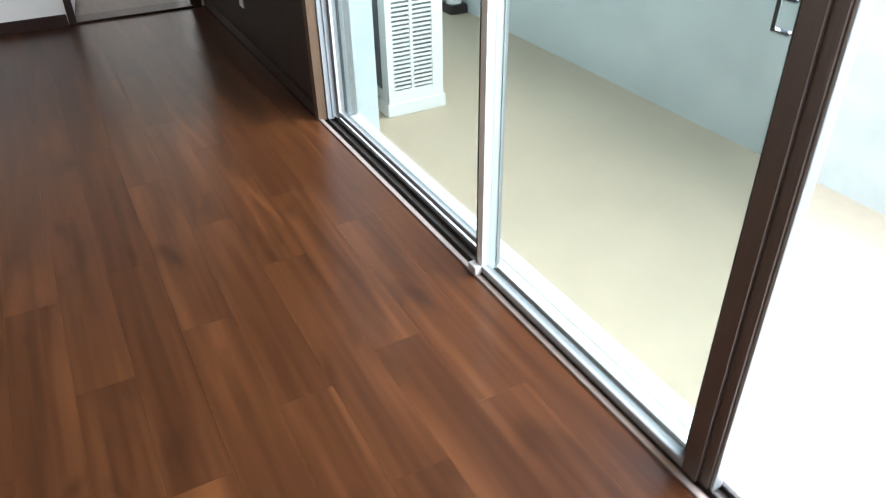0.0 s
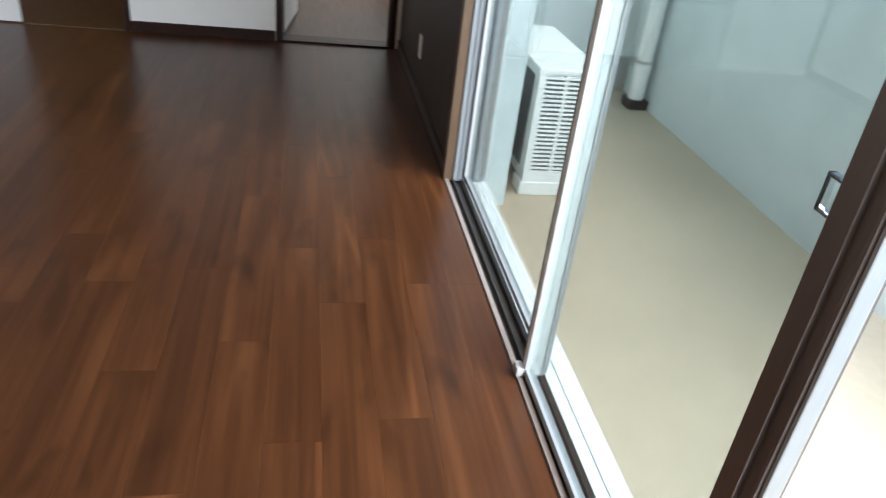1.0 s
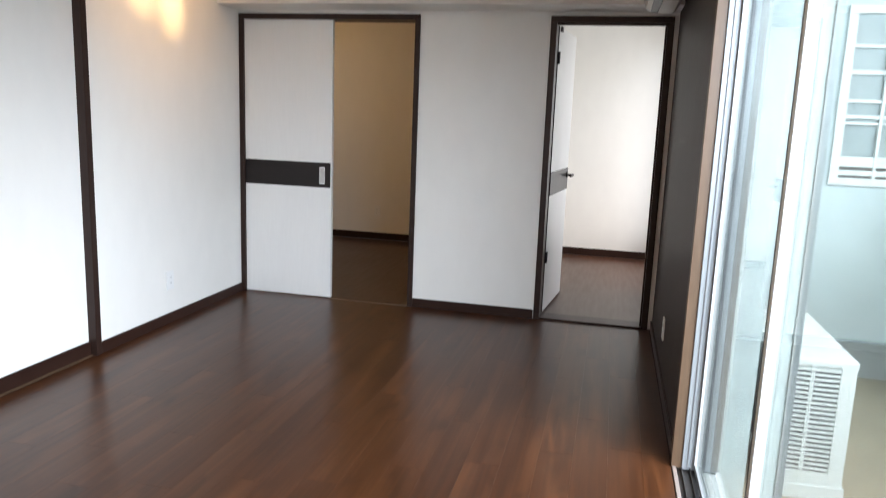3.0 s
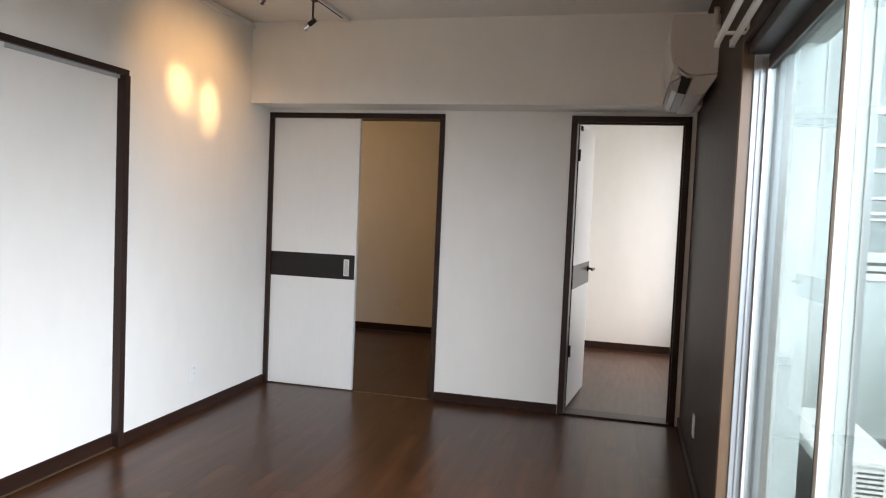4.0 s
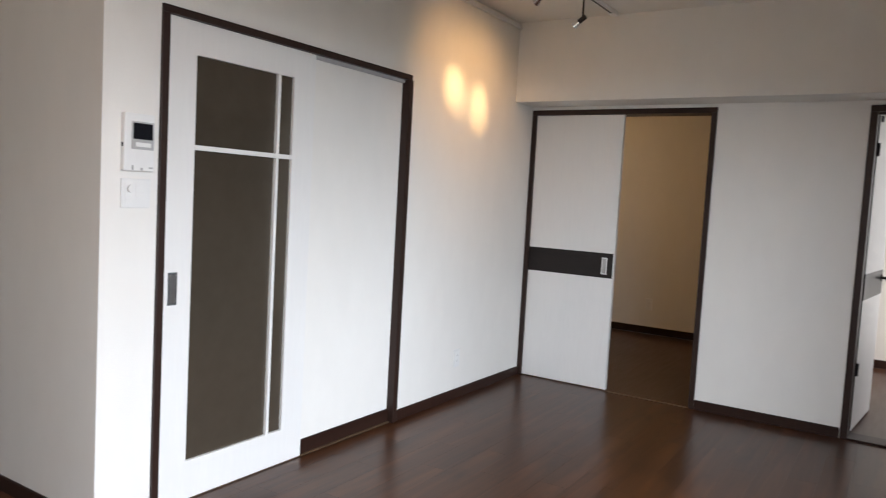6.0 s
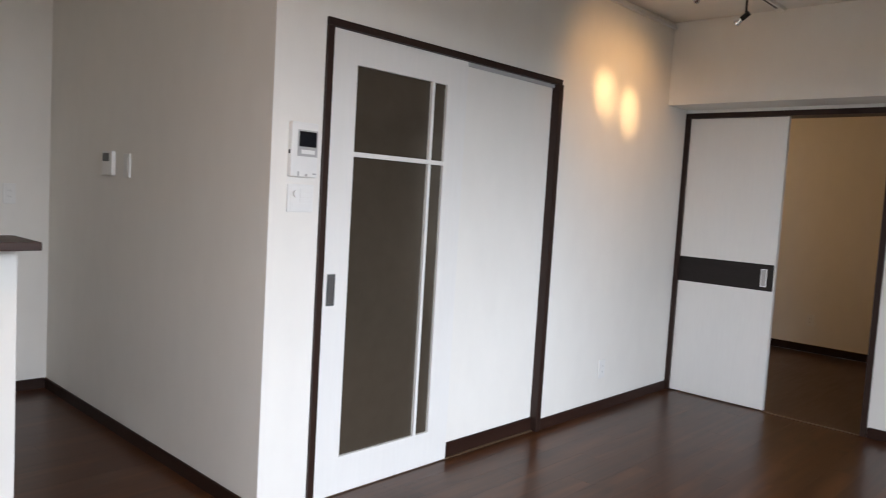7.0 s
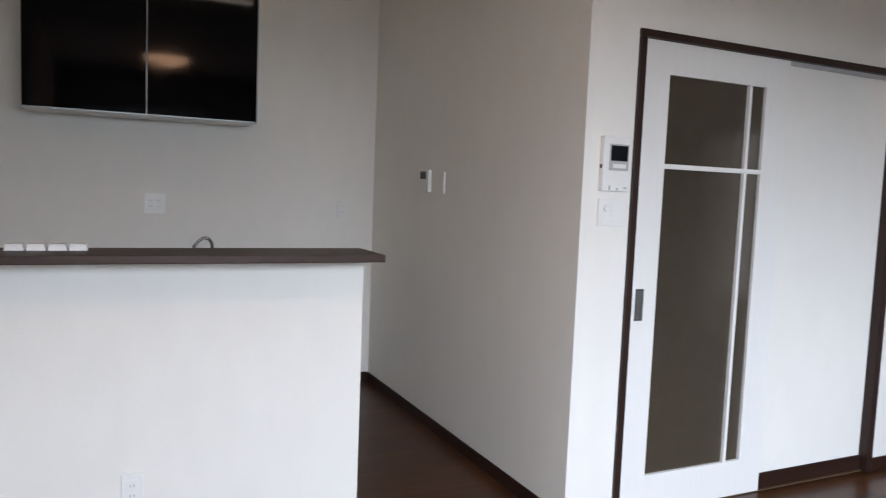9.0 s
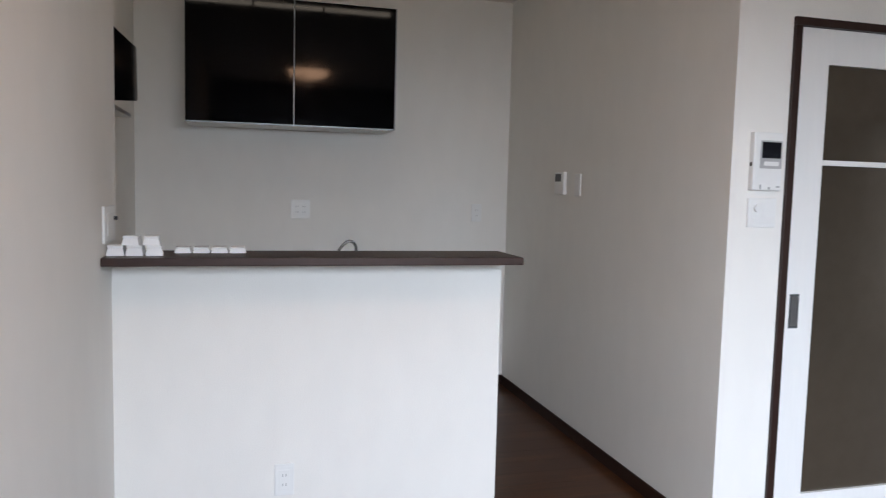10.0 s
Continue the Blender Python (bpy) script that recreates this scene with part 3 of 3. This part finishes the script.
bm = prism(bmesh.new(), [(0.424, 2.064), (0.436, 2.104), (0.476, 2.104), (0.472, 2.088)], "y", IY0 - 0.001, IY1)
at(part("flap", bm, AC_IN, iu), iu)
bm = prism(bmesh.new(), [(0.430, 2.060), (0.470, 2.084), (0.482, 2.086), (0.464, 2.016), (0.440, 2.030)], "y", IY0 + 0.005, IY1)
at(part("vane", bm, PLASTIC_D, iu), iu)
at(part("side_cover", boxes((0.618, XR, IY0 - 0.008, IY0, 2.135, 2.404), bevel=0.003), AC_IN, iu), iu)
at(part("screw_cap", rod(bmesh.new(), (0.452, IY0 - 0.003, 2.185), (0.452, IY0, 2.185), 0.004, 10), PLASTIC_D, iu, smooth=True), iu)
at(part("hose", rod(bmesh.new(), (0.635, IY0 - 0.006, 2.36), (0.63, IY0 - 0.07, 2.42), 0.014), AC_IN, iu, smooth=True), iu)

# double curtain rail
cr = thing("curtain_rail", "white double curtain rail on brackets above the window", "curtain rail", (0.56, 1.4, 2.09))
for xa in (0.557, 0.613):
    at(part("rail", boxes((xa - 0.009, xa + 0.009, -0.35, 3.15, 2.046, 2.069), bevel=0.003), PLASTIC, cr), cr)
    at(part("end_cap", boxes((xa - 0.011, xa + 0.011, 3.15, 3.165, 2.042, 2.073), bevel=0.004), PLASTIC, cr), cr)
for ya in (3.06, 2.2, 1.4, 0.6):
    at(part("bracket", boxes((0.545, XR, ya - 0.012, ya + 0.012, 2.069, 2.079), (XR - 0.006, XR, ya - 0.02, ya + 0.02, 2.05, 2.11)), PLASTIC, cr), cr)

# picture rail at the ceiling edge
pr = thing("picture_rail", "white picture hanging rail along the ceiling edge", "rail", (XL, 3.9, 2.59), kind="structure")
at(part("rail", boxes((XL, XL + 0.016, 1.56, 4.775, 2.575, 2.602), bevel=0.003), PLASTIC, pr), pr)
at(part("lip", boxes((XL + 0.016, XL + 0.024, 1.56, 4.775, 2.575, 2.582)), PLASTIC, pr), pr)

# ---- track lights ----
tr = thing("lighting_track", "white ceiling lighting track", "track", (-1.64, 4.0, ZC))
at(part("rail", boxes((-1.659, -1.621, 2.9, 4.73, ZC - 0.022, ZC), bevel=0.003), PLASTIC, tr), tr)
at(part("slot", boxes((-1.646, -1.634, 2.92, 4.65, ZC - 0.0235, ZC - 0.02)), BLACK, tr), tr)
at(part("feed", boxes((-1.664, -1.616, 4.65, 4.735, ZC - 0.026, ZC), bevel=0.004), PLASTIC, tr), tr)

BULB = glow("spot_bulb", (1.0, 0.72, 0.38), 14.0)
def track_spot(ym, target):
    base = Vector((-1.64, ym, ZC - 0.02))
    joint = base + Vector((0, 0, -0.145))
    way = (Vector(target) - joint).normalized()
    root = thing("track_spotlight", "black track spotlight with a lit silver bulb", "spotlight", base, "track spotlights")
    at(part("adapter", boxes((-1.654, -1.626, ym - 0.035, ym + 0.035, ZC - 0.042, ZC - 0.0235), bevel=0.004), BLACK, root), root)
    at(part("stem", rod(bmesh.new(), base + Vector((0, 0, -0.02)), joint, 0.006), BLACK, root, smooth=True), root)
    at(part("holder", rod(bmesh.new(), joint - way * 0.022, joint + way * 0.028, 0.015, 16), BLACK, root, smooth=True), root)
    at(part("reflector", rod(bmesh.new(), joint + way * 0.028, joint + way * 0.066, 0.013, 20, 0.022), CHROME, root, "silver reflector bulb", smooth=True), root)
    at(part("bulb", rod(bmesh.new(), joint + way * 0.061, joint + way * 0.064, 0.017, 20), BULB, root), root)
    d = bpy.data.lights.new("spot_light", "SPOT")
    d.energy, d.spot_size, d.spot_blend, d.color, d.shadow_soft_size = 26, radians(23), 1.0, (1.0, 0.64, 0.28), 0.03
    new("spot_light", d).matrix_world = look(joint + way * 0.075, target)
    d = bpy.data.lights.new("spot_spill", "SPOT")
    d.energy, d.spot_size, d.spot_blend, d.color, d.shadow_soft_size = 7, radians(100), 1.0, (1.0, 0.58, 0.24), 0.02
    new("spot_spill", d).matrix_world = look(joint + way * 0.075, target)

track_spot(4.19, (XL, 4.25, 1.955))
track_spot(3.64, (XL, 3.95, 2.03))

# dome lamp on the living room ceiling
dome = thing("ceiling_light", "round warm white dome ceiling light", "ceiling light", (-0.60, 0.50, ZC))
bm = bmesh.new()
bmesh.ops.create_uvsphere(bm, u_segments=32, v_segments=16, radius=1)
bmesh.ops.delete(bm, geom=[v for v in bm.verts if v.co.z > 0.01], context="VERTS")
bmesh.ops.transform(bm, matrix=Matrix.Translation((-0.60, 0.50, ZC - 0.02)) @ Matrix.Diagonal((0.22, 0.22, 0.09, 1)), verts=bm.verts[:])
at(part("shade", bm, glow("dome_shade", (1.0, 0.60, 0.36), 15.0), dome, "glowing peach shade", smooth=True), dome)
at(part("rim", rod(bmesh.new(), (-0.60, 0.50, ZC - 0.022), (-0.60, 0.50, ZC), 0.23, 32), PLASTIC, dome, smooth=True), dome)

# unseen lamp, added to give the back room its warm light
store_fill = thing("ceiling_light", "added unseen warm dome light in the dim back room", "ceiling light", (-2.9, 6.3, ZC))
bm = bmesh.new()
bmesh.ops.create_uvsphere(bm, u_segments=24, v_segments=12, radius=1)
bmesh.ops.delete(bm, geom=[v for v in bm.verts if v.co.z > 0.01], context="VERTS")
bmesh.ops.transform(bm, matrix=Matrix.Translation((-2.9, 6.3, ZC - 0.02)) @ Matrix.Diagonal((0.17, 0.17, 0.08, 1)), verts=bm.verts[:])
at(part("shade", bm, glow("store_fill_shade", (1.0, 0.64, 0.31), 17.0), store_fill, "glowing shade of the added warm lamp", smooth=True), store_fill)
at(part("rim", rod(bmesh.new(), (-2.9, 6.3, ZC - 0.022), (-2.9, 6.3, ZC), 0.18, 32), PLASTIC, store_fill, smooth=True), store_fill)

# ---- wall plates ----
def plate_on(axis, face, c, z, w, h, name, label, category, holes=0, sign=1):
    """A wall plate, its centre at c along the wall and z, standing out from the face."""
    root = thing(name, label, category, (face, c, z) if axis == "x" else (c, face, z))
    def bx(a0, a1, d0, d1, z0, z1, bevel=0.0):
        lo, hi = sorted((face + sign * d0, face + sign * d1))
        return boxes((lo, hi, a0, a1, z0, z1), bevel=bevel) if axis == "x" else boxes((a0, a1, lo, hi, z0, z1), bevel=bevel)
    at(part("plate", bx(c - w / 2, c + w / 2, 0, 0.008, z - h / 2, z + h / 2, 0.003), PLASTIC, root), root)
    iw, ih = w * 0.55, h * 0.62
    at(part("insert", bx(c - iw / 2, c + iw / 2, 0.008, 0.010, z - ih / 2, z + ih / 2, 0.0008), PLASTIC, root), root)
    if holes:
        cols = (0,) if w < 0.09 else (-w * 0.18, w * 0.18)
        for cc in cols:
            for zz in (-ih * 0.24, ih * 0.24):
                for s in (-0.006, 0.006):
                    at(part("slot", bx(c + cc + s - 0.0015, c + cc + s + 0.0015, 0.0095, 0.0106, z + zz - 0.005, z + zz + 0.005), PLASTIC_D, root), root)
    return root, bx

plate_on("x", XL, 4.147, 0.275, 0.07, 0.12, "wall_socket", "white double socket low on the white wall", "socket", 1)
plate_on("x", XR, 4.12, 0.278, 0.07, 0.12, "wall_socket", "white socket low on the dark wall", "socket", 1, -1)
plate_on("y", YE, -2.17, 0.315, 0.07, 0.12, "wall_socket", "white socket on the dim back room wall", "socket", 1, -1)
plate_on("x", -2.69, -0.017, 0.272, 0.07, 0.12, "wall_socket", "white double socket on the counter front", "socket", 1)
plate_on("x", XK, 0.18, 1.205, 0.12, 0.12, "wall_socket", "white four-way socket on the kitchen wall", "socket", 1)
plate_on("x", XK, 1.364, 1.20, 0.07, 0.12, "wall_socket", "white double socket on the kitchen wall", "socket", 1)
ws, ws_box = plate_on("y", YB, -2.63, 1.215, 0.2, 0.12, "wall_switch", "white switch at the wall end above the counter", "switch")
at(part("lamp_button", ws_box(-2.70, -2.684, 0.010, 0.02, 1.225, 1.238), BLACK, ws), ws)

ic = thing("intercom", "white video intercom with a small dark screen", "intercom", (XL, 1.724, 1.47))
at(part("body", boxes((XL, XL + 0.026, 1.660, 1.786, 1.380, 1.596), bevel=0.005), PLASTIC, ic), ic)
at(part("bezel", boxes((XL + 0.026, XL + 0.028, 1.688, 1.782, 1.462, 1.566), bevel=0.0008), PLASTIC_D, ic), ic)
at(part("screen", boxes((XL + 0.028, XL + 0.0292, 1.694, 1.776, 1.500, 1.560)), SCREEN, ic, "dark screen"), ic)
at(part("talk_key", boxes((XL + 0.028, XL + 0.031, 1.704, 1.768, 1.472, 1.488), bevel=0.0012), PLASTIC, ic), ic)
at(part("grille", boxes((XL + 0.0258, XL + 0.0268, 1.709, 1.749, 1.425, 1.445)), PLASTIC, ic), ic)
for ya, yb, za, zb in ((1.691, 1.699, 1.384, 1.402), (1.728, 1.738, 1.384, 1.394), (1.764, 1.780, 1.392, 1.398)):
    at(part("button", boxes((XL + 0.026, XL + 0.0278, ya, yb, za, zb), bevel=0.0008), PLASTIC_D, ic), ic)
at(part("side_jack", boxes((XL + 0.008, XL + 0.018, 1.6585, 1.6605, 1.47, 1.485)), BLACK, ic), ic)

dm = thing("dimmer_switch", "white dimmer switch plate with a round knob below the intercom", "switch", (XL, 1.724, 1.29))
at(part("plate", boxes((XL, XL + 0.009, 1.662, 1.786, 1.241, 1.352), bevel=0.004), PLASTIC, dm), dm)
at(part("frame", boxes((XL + 0.009, XL + 0.0112, 1.676, 1.780, 1.250, 1.342), bevel=0.001), PLASTIC, dm), dm)
at(part("knob", rod(bmesh.new(), (XL + 0.0112, 1.698, 1.314), (XL + 0.022, 1.698, 1.314), 0.015, 24), PLASTIC, dm, smooth=True), dm)
for za, zb in ((1.282, 1.296), (1.300, 1.318), (1.322, 1.338)):
    at(part("rocker", boxes((XL + 0.0112, XL + 0.0135, 1.720, 1.776, za, zb), bevel=0.001), PLASTIC, dm), dm)
at(part("rocker", boxes((XL + 0.0112, XL + 0.0135, 1.682, 1.776, 1.256, 1.276), bevel=0.001), PLASTIC, dm), dm)

th = thing("heater_control", "small white heater remote with a grey display", "remote control", (-3.86, YC, 1.4))
at(part("body", boxes((-3.925, -3.80, YC - 0.02, YC, 1.342, 1.468), bevel=0.004), PLASTIC, th), th)
at(part("display", boxes((-3.915, -3.835, YC - 0.0215, YC - 0.02, 1.415, 1.458)), AC_DARK, th, "grey display"), th)
plate_on("y", YC, -3.65, 1.396, 0.07, 0.12, "wall_switch", "white switch beside the heater remote", "switch", 0, -1)

# ---- kitchen ----
cw = fixed("counter_wall", boxes((-2.79, -2.69, YB, 0.81, 0, 1.087)), WALL, "white papered half wall below the counter", "half wall")
ct = thing("counter_top", "dark oak counter shelf on a white half wall", "counter", (-2.6, 0.1, 1.087))
at(part("board", boxes((-2.775, -2.502, YB + 0.001, 0.824, 1.087, 1.114), bevel=0.002), COUNTER, ct), ct)
at(part("front_edge", boxes((-2.502, -2.490, YB + 0.001, 0.824, 1.087, 1.114), bevel=0.003), COUNTER, ct), ct)

kc = thing("kitchen_unit", "white kitchen base unit with a steel worktop", "kitchen unit", (-3.12, 0.0, 0))
at(part("carcass", boxes((-3.41, -2.79, YK, 0.76, 0, 0.82)), DOOR_WHITE, kc), kc)
at(part("worktop", boxes((-3.44, -2.79, YK, 0.78, 0.82, 0.85), bevel=0.004), STEEL, kc, "steel worktop"), kc)
fc = thing("kitchen_faucet", "dark chrome kitchen faucet with a curved spout", "faucet", (-2.93, 0.215, 0.85))
cu = bmesh.new()
spout = [(0.215, 0.85), (0.215, 1.06), (0.205, 1.092), (0.202, 1.10), (0.222, 1.125), (0.240, 1.138), (0.247, 1.1385), (0.262, 1.135), (0.272, 1.118), (0.276, 1.085)]
for a, b in zip(spout, spout[1:]):
    rod(cu, (-2.93, *a), (-2.93, *b), 0.006, 10)
at(part("spout", cu, FAUCET, fc, smooth=True), fc)
at(part("base", rod(bmesh.new(), (-2.93, 0.215, 0.85), (-2.93, 0.215, 0.93), 0.022, 16), FAUCET, fc, smooth=True), fc)

wc = thing("wall_cabinet", "white wall cabinet with two black gloss doors", "cabinet", (-4.58, 0.08, 1.71))
cy0, cym, cy1, cz0, cz1, cx = -0.49, 0.112, 0.714, 1.704, 2.42, -4.39
at(part("body", boxes((XK, cx - 0.02, cy0, cy1, cz0, cz1), bevel=0.002), DOOR_WHITE, wc), wc)
for a, b in ((cy0 + 0.002, cym - 0.003), (cym + 0.003, cy1 - 0.006)):
    dd = at(part("door", boxes((cx - 0.019, cx, a, b, cz0 + 0.006, cz1), bevel=0.0015), GLOSS_BLACK, wc, "black gloss door"), wc)
at(part("divider", boxes((cx - 0.02, cx - 0.003, cym - 0.002, cym + 0.002, cz0 + 0.002, cz1)), ALU, wc), wc)
at(part("bottom_edge", boxes((cx - 0.02, cx + 0.001, cy0, cy1, cz0 - 0.002, cz0 + 0.005)), ALU, wc), wc)
at(part("side_edge", boxes((cx - 0.02, cx + 0.001, cy1 - 0.006, cy1, cz0 + 0.005, cz1)), ALU, wc), wc)

rh = thing("range_hood", "black sloping range hood on the kitchen end wall", "range hood", (-3.15, YK, 1.7))
bm = prism(bmesh.new(), [(-3.53, 1.712), (-2.83, 1.640), (-2.83, 1.915), (-3.50, 1.944)], "y", YK, -0.62)
bmesh.ops.bevel(bm, geom=bm.edges[:], offset=0.004, segments=2, affect="EDGES")
at(part("body", bm, GLOSS_BLACK, rh), rh)
at(part("filter", boxes((-3.46, -2.86, YK + 0.01, -0.64, 1.632, 1.648)), STEEL, rh, "steel filter"), rh)

kl = thing("kitchen_ceiling_light", "long white tube light on the kitchen ceiling", "ceiling light", (-3.55, 0.1, ZC))
at(part("housing", boxes((-3.59, -3.51, -0.60, 0.86, ZC - 0.03, ZC), bevel=0.005), PLASTIC, kl), kl)
TUBE = glow("tube_glow", (1.0, 0.88, 0.70), 4.5)
for a, b in ((-0.58, -0.12), (-0.105, 0.355), (0.37, 0.83)):
    at(part("tube", boxes((-3.57, -3.53, a, b, ZC - 0.055, ZC - 0.03), bevel=0.01), TUBE, kl, "lit diffuser"), kl)

# ---- cartons on the counter ----
def carton(x, y, z, sx, sy, sz, turn, label):
    root = thing("small_carton", label, "box", (x, y, z), "cartons on the counter")
    bm = bmesh.new()
    lo = [bm.verts.new((x_ * sx / 2, y_ * sy / 2, 0)) for x_, y_ in ((-1, -1), (1, -1), (1, 1), (-1, 1))]
    up = [bm.verts.new((x_ * (sx / 2 - 0.004), y_ * (sy / 2 - 0.005), sz * 0.72)) for x_, y_ in ((-1, -1), (1, -1), (1, 1), (-1, 1))]
    bm.faces.new(lo[::-1])
    bm.faces.new(up)
    for i in range(4):
        bm.faces.new((lo[i], lo[(i + 1) % 4], up[(i + 1) % 4], up[i]))
    bmesh.ops.bevel(bm, geom=bm.edges[:], offset=0.0015, segments=2, affect="EDGES")
    part("tray", bm, BOX_W, root)
    part("lid", boxes((-sx / 2 + 0.003, sx / 2 - 0.003, -sy / 2 + 0.004, sy / 2 - 0.004, sz * 0.72, sz), bevel=0.003), BOX_W, root)
    root.rotation_euler = (0, 0, radians(turn))

for k, y in enumerate((-0.567, -0.507, -0.449)):
    carton(-2.60, y, 1.114, 0.07, 0.056, 0.034, (3, -2, 5)[k], "small white carton stacked on the dark counter")
for k, y in enumerate((-0.519, -0.457)):
    carton(-2.605, y, 1.148, 0.066, 0.054, 0.031, (-3, 2)[k], "small white carton on top of others")
for k in range(4):
    carton(-2.70, -0.366 + 0.061 * k, 1.114, 0.07, 0.058, 0.021, 0, "flat white carton in a row on the counter")

# ---- floors, plank by plank ----
floor = fixed("floor", boxes((XK, XR + 0.0, YK, YF + 0.07, -0.1, -0.008)), SEAM, "dark red-brown wood plank floor", "floor")
PW, PLEN = 0.1395, 0.91
pm = {}
def plank(x, ya, yb):
    key = round(yb - ya, 3)
    if key not in pm:
        bm = boxes((-PW / 2 + 0.0001, PW / 2 - 0.0001, 0.0001, key - 0.0001, -0.008, 0.0))
        top = [e for e in bm.edges if all(v.co.z > -0.001 for v in e.verts)]
        bmesh.ops.bevel(bm, geom=top, offset=0.0002, segments=1, affect="EDGES")
        pm[key] = mesh_of("plank", bm, FLOOR)
    ob = new("plank", pm[key])
    ob.parent = floor
    ob.location = (x, ya, 0)

rest = bmesh.new()
def lay(x0, x1, y0, y1, near):
    col, x1_ = 0, x1
    while x1_ > x0 + 0.002:
        w = min(PW, x1_ - x0)
        x = x1_ - w
        y = y0 - (0.0, 0.62, 0.11, 0.69, 0.30, 0.83, 0.42)[col % 7] + (2.22 - y0) % PLEN - PLEN
        while y < y1:
            a, b = max(y, y0), min(y + PLEN, y1)
            if b - a > 0.004:
                if near and w > PW - 0.002:
                    plank(x + PW / 2, a, b)
                else:
                    box(rest, x + 0.0002, x + w - 0.0002, a + 0.0002, b - 0.0002, -0.008, 0)
            y += PLEN
        x1_ -= PW
        col += 1

XP = 0.53
lay(XP - 20 * PW, XP, YB, YF + 0.06, True)
lay(XP, XR - 0.016, YB, YF + 0.06, False)
lay(XL, XP - 20 * PW, YB, YF + 0.06, False)
lay(XK, XL, YK, YC, False)
ro = part("plank_field", rest, FLOOR, floor)
ro["kind"] = "stuff"
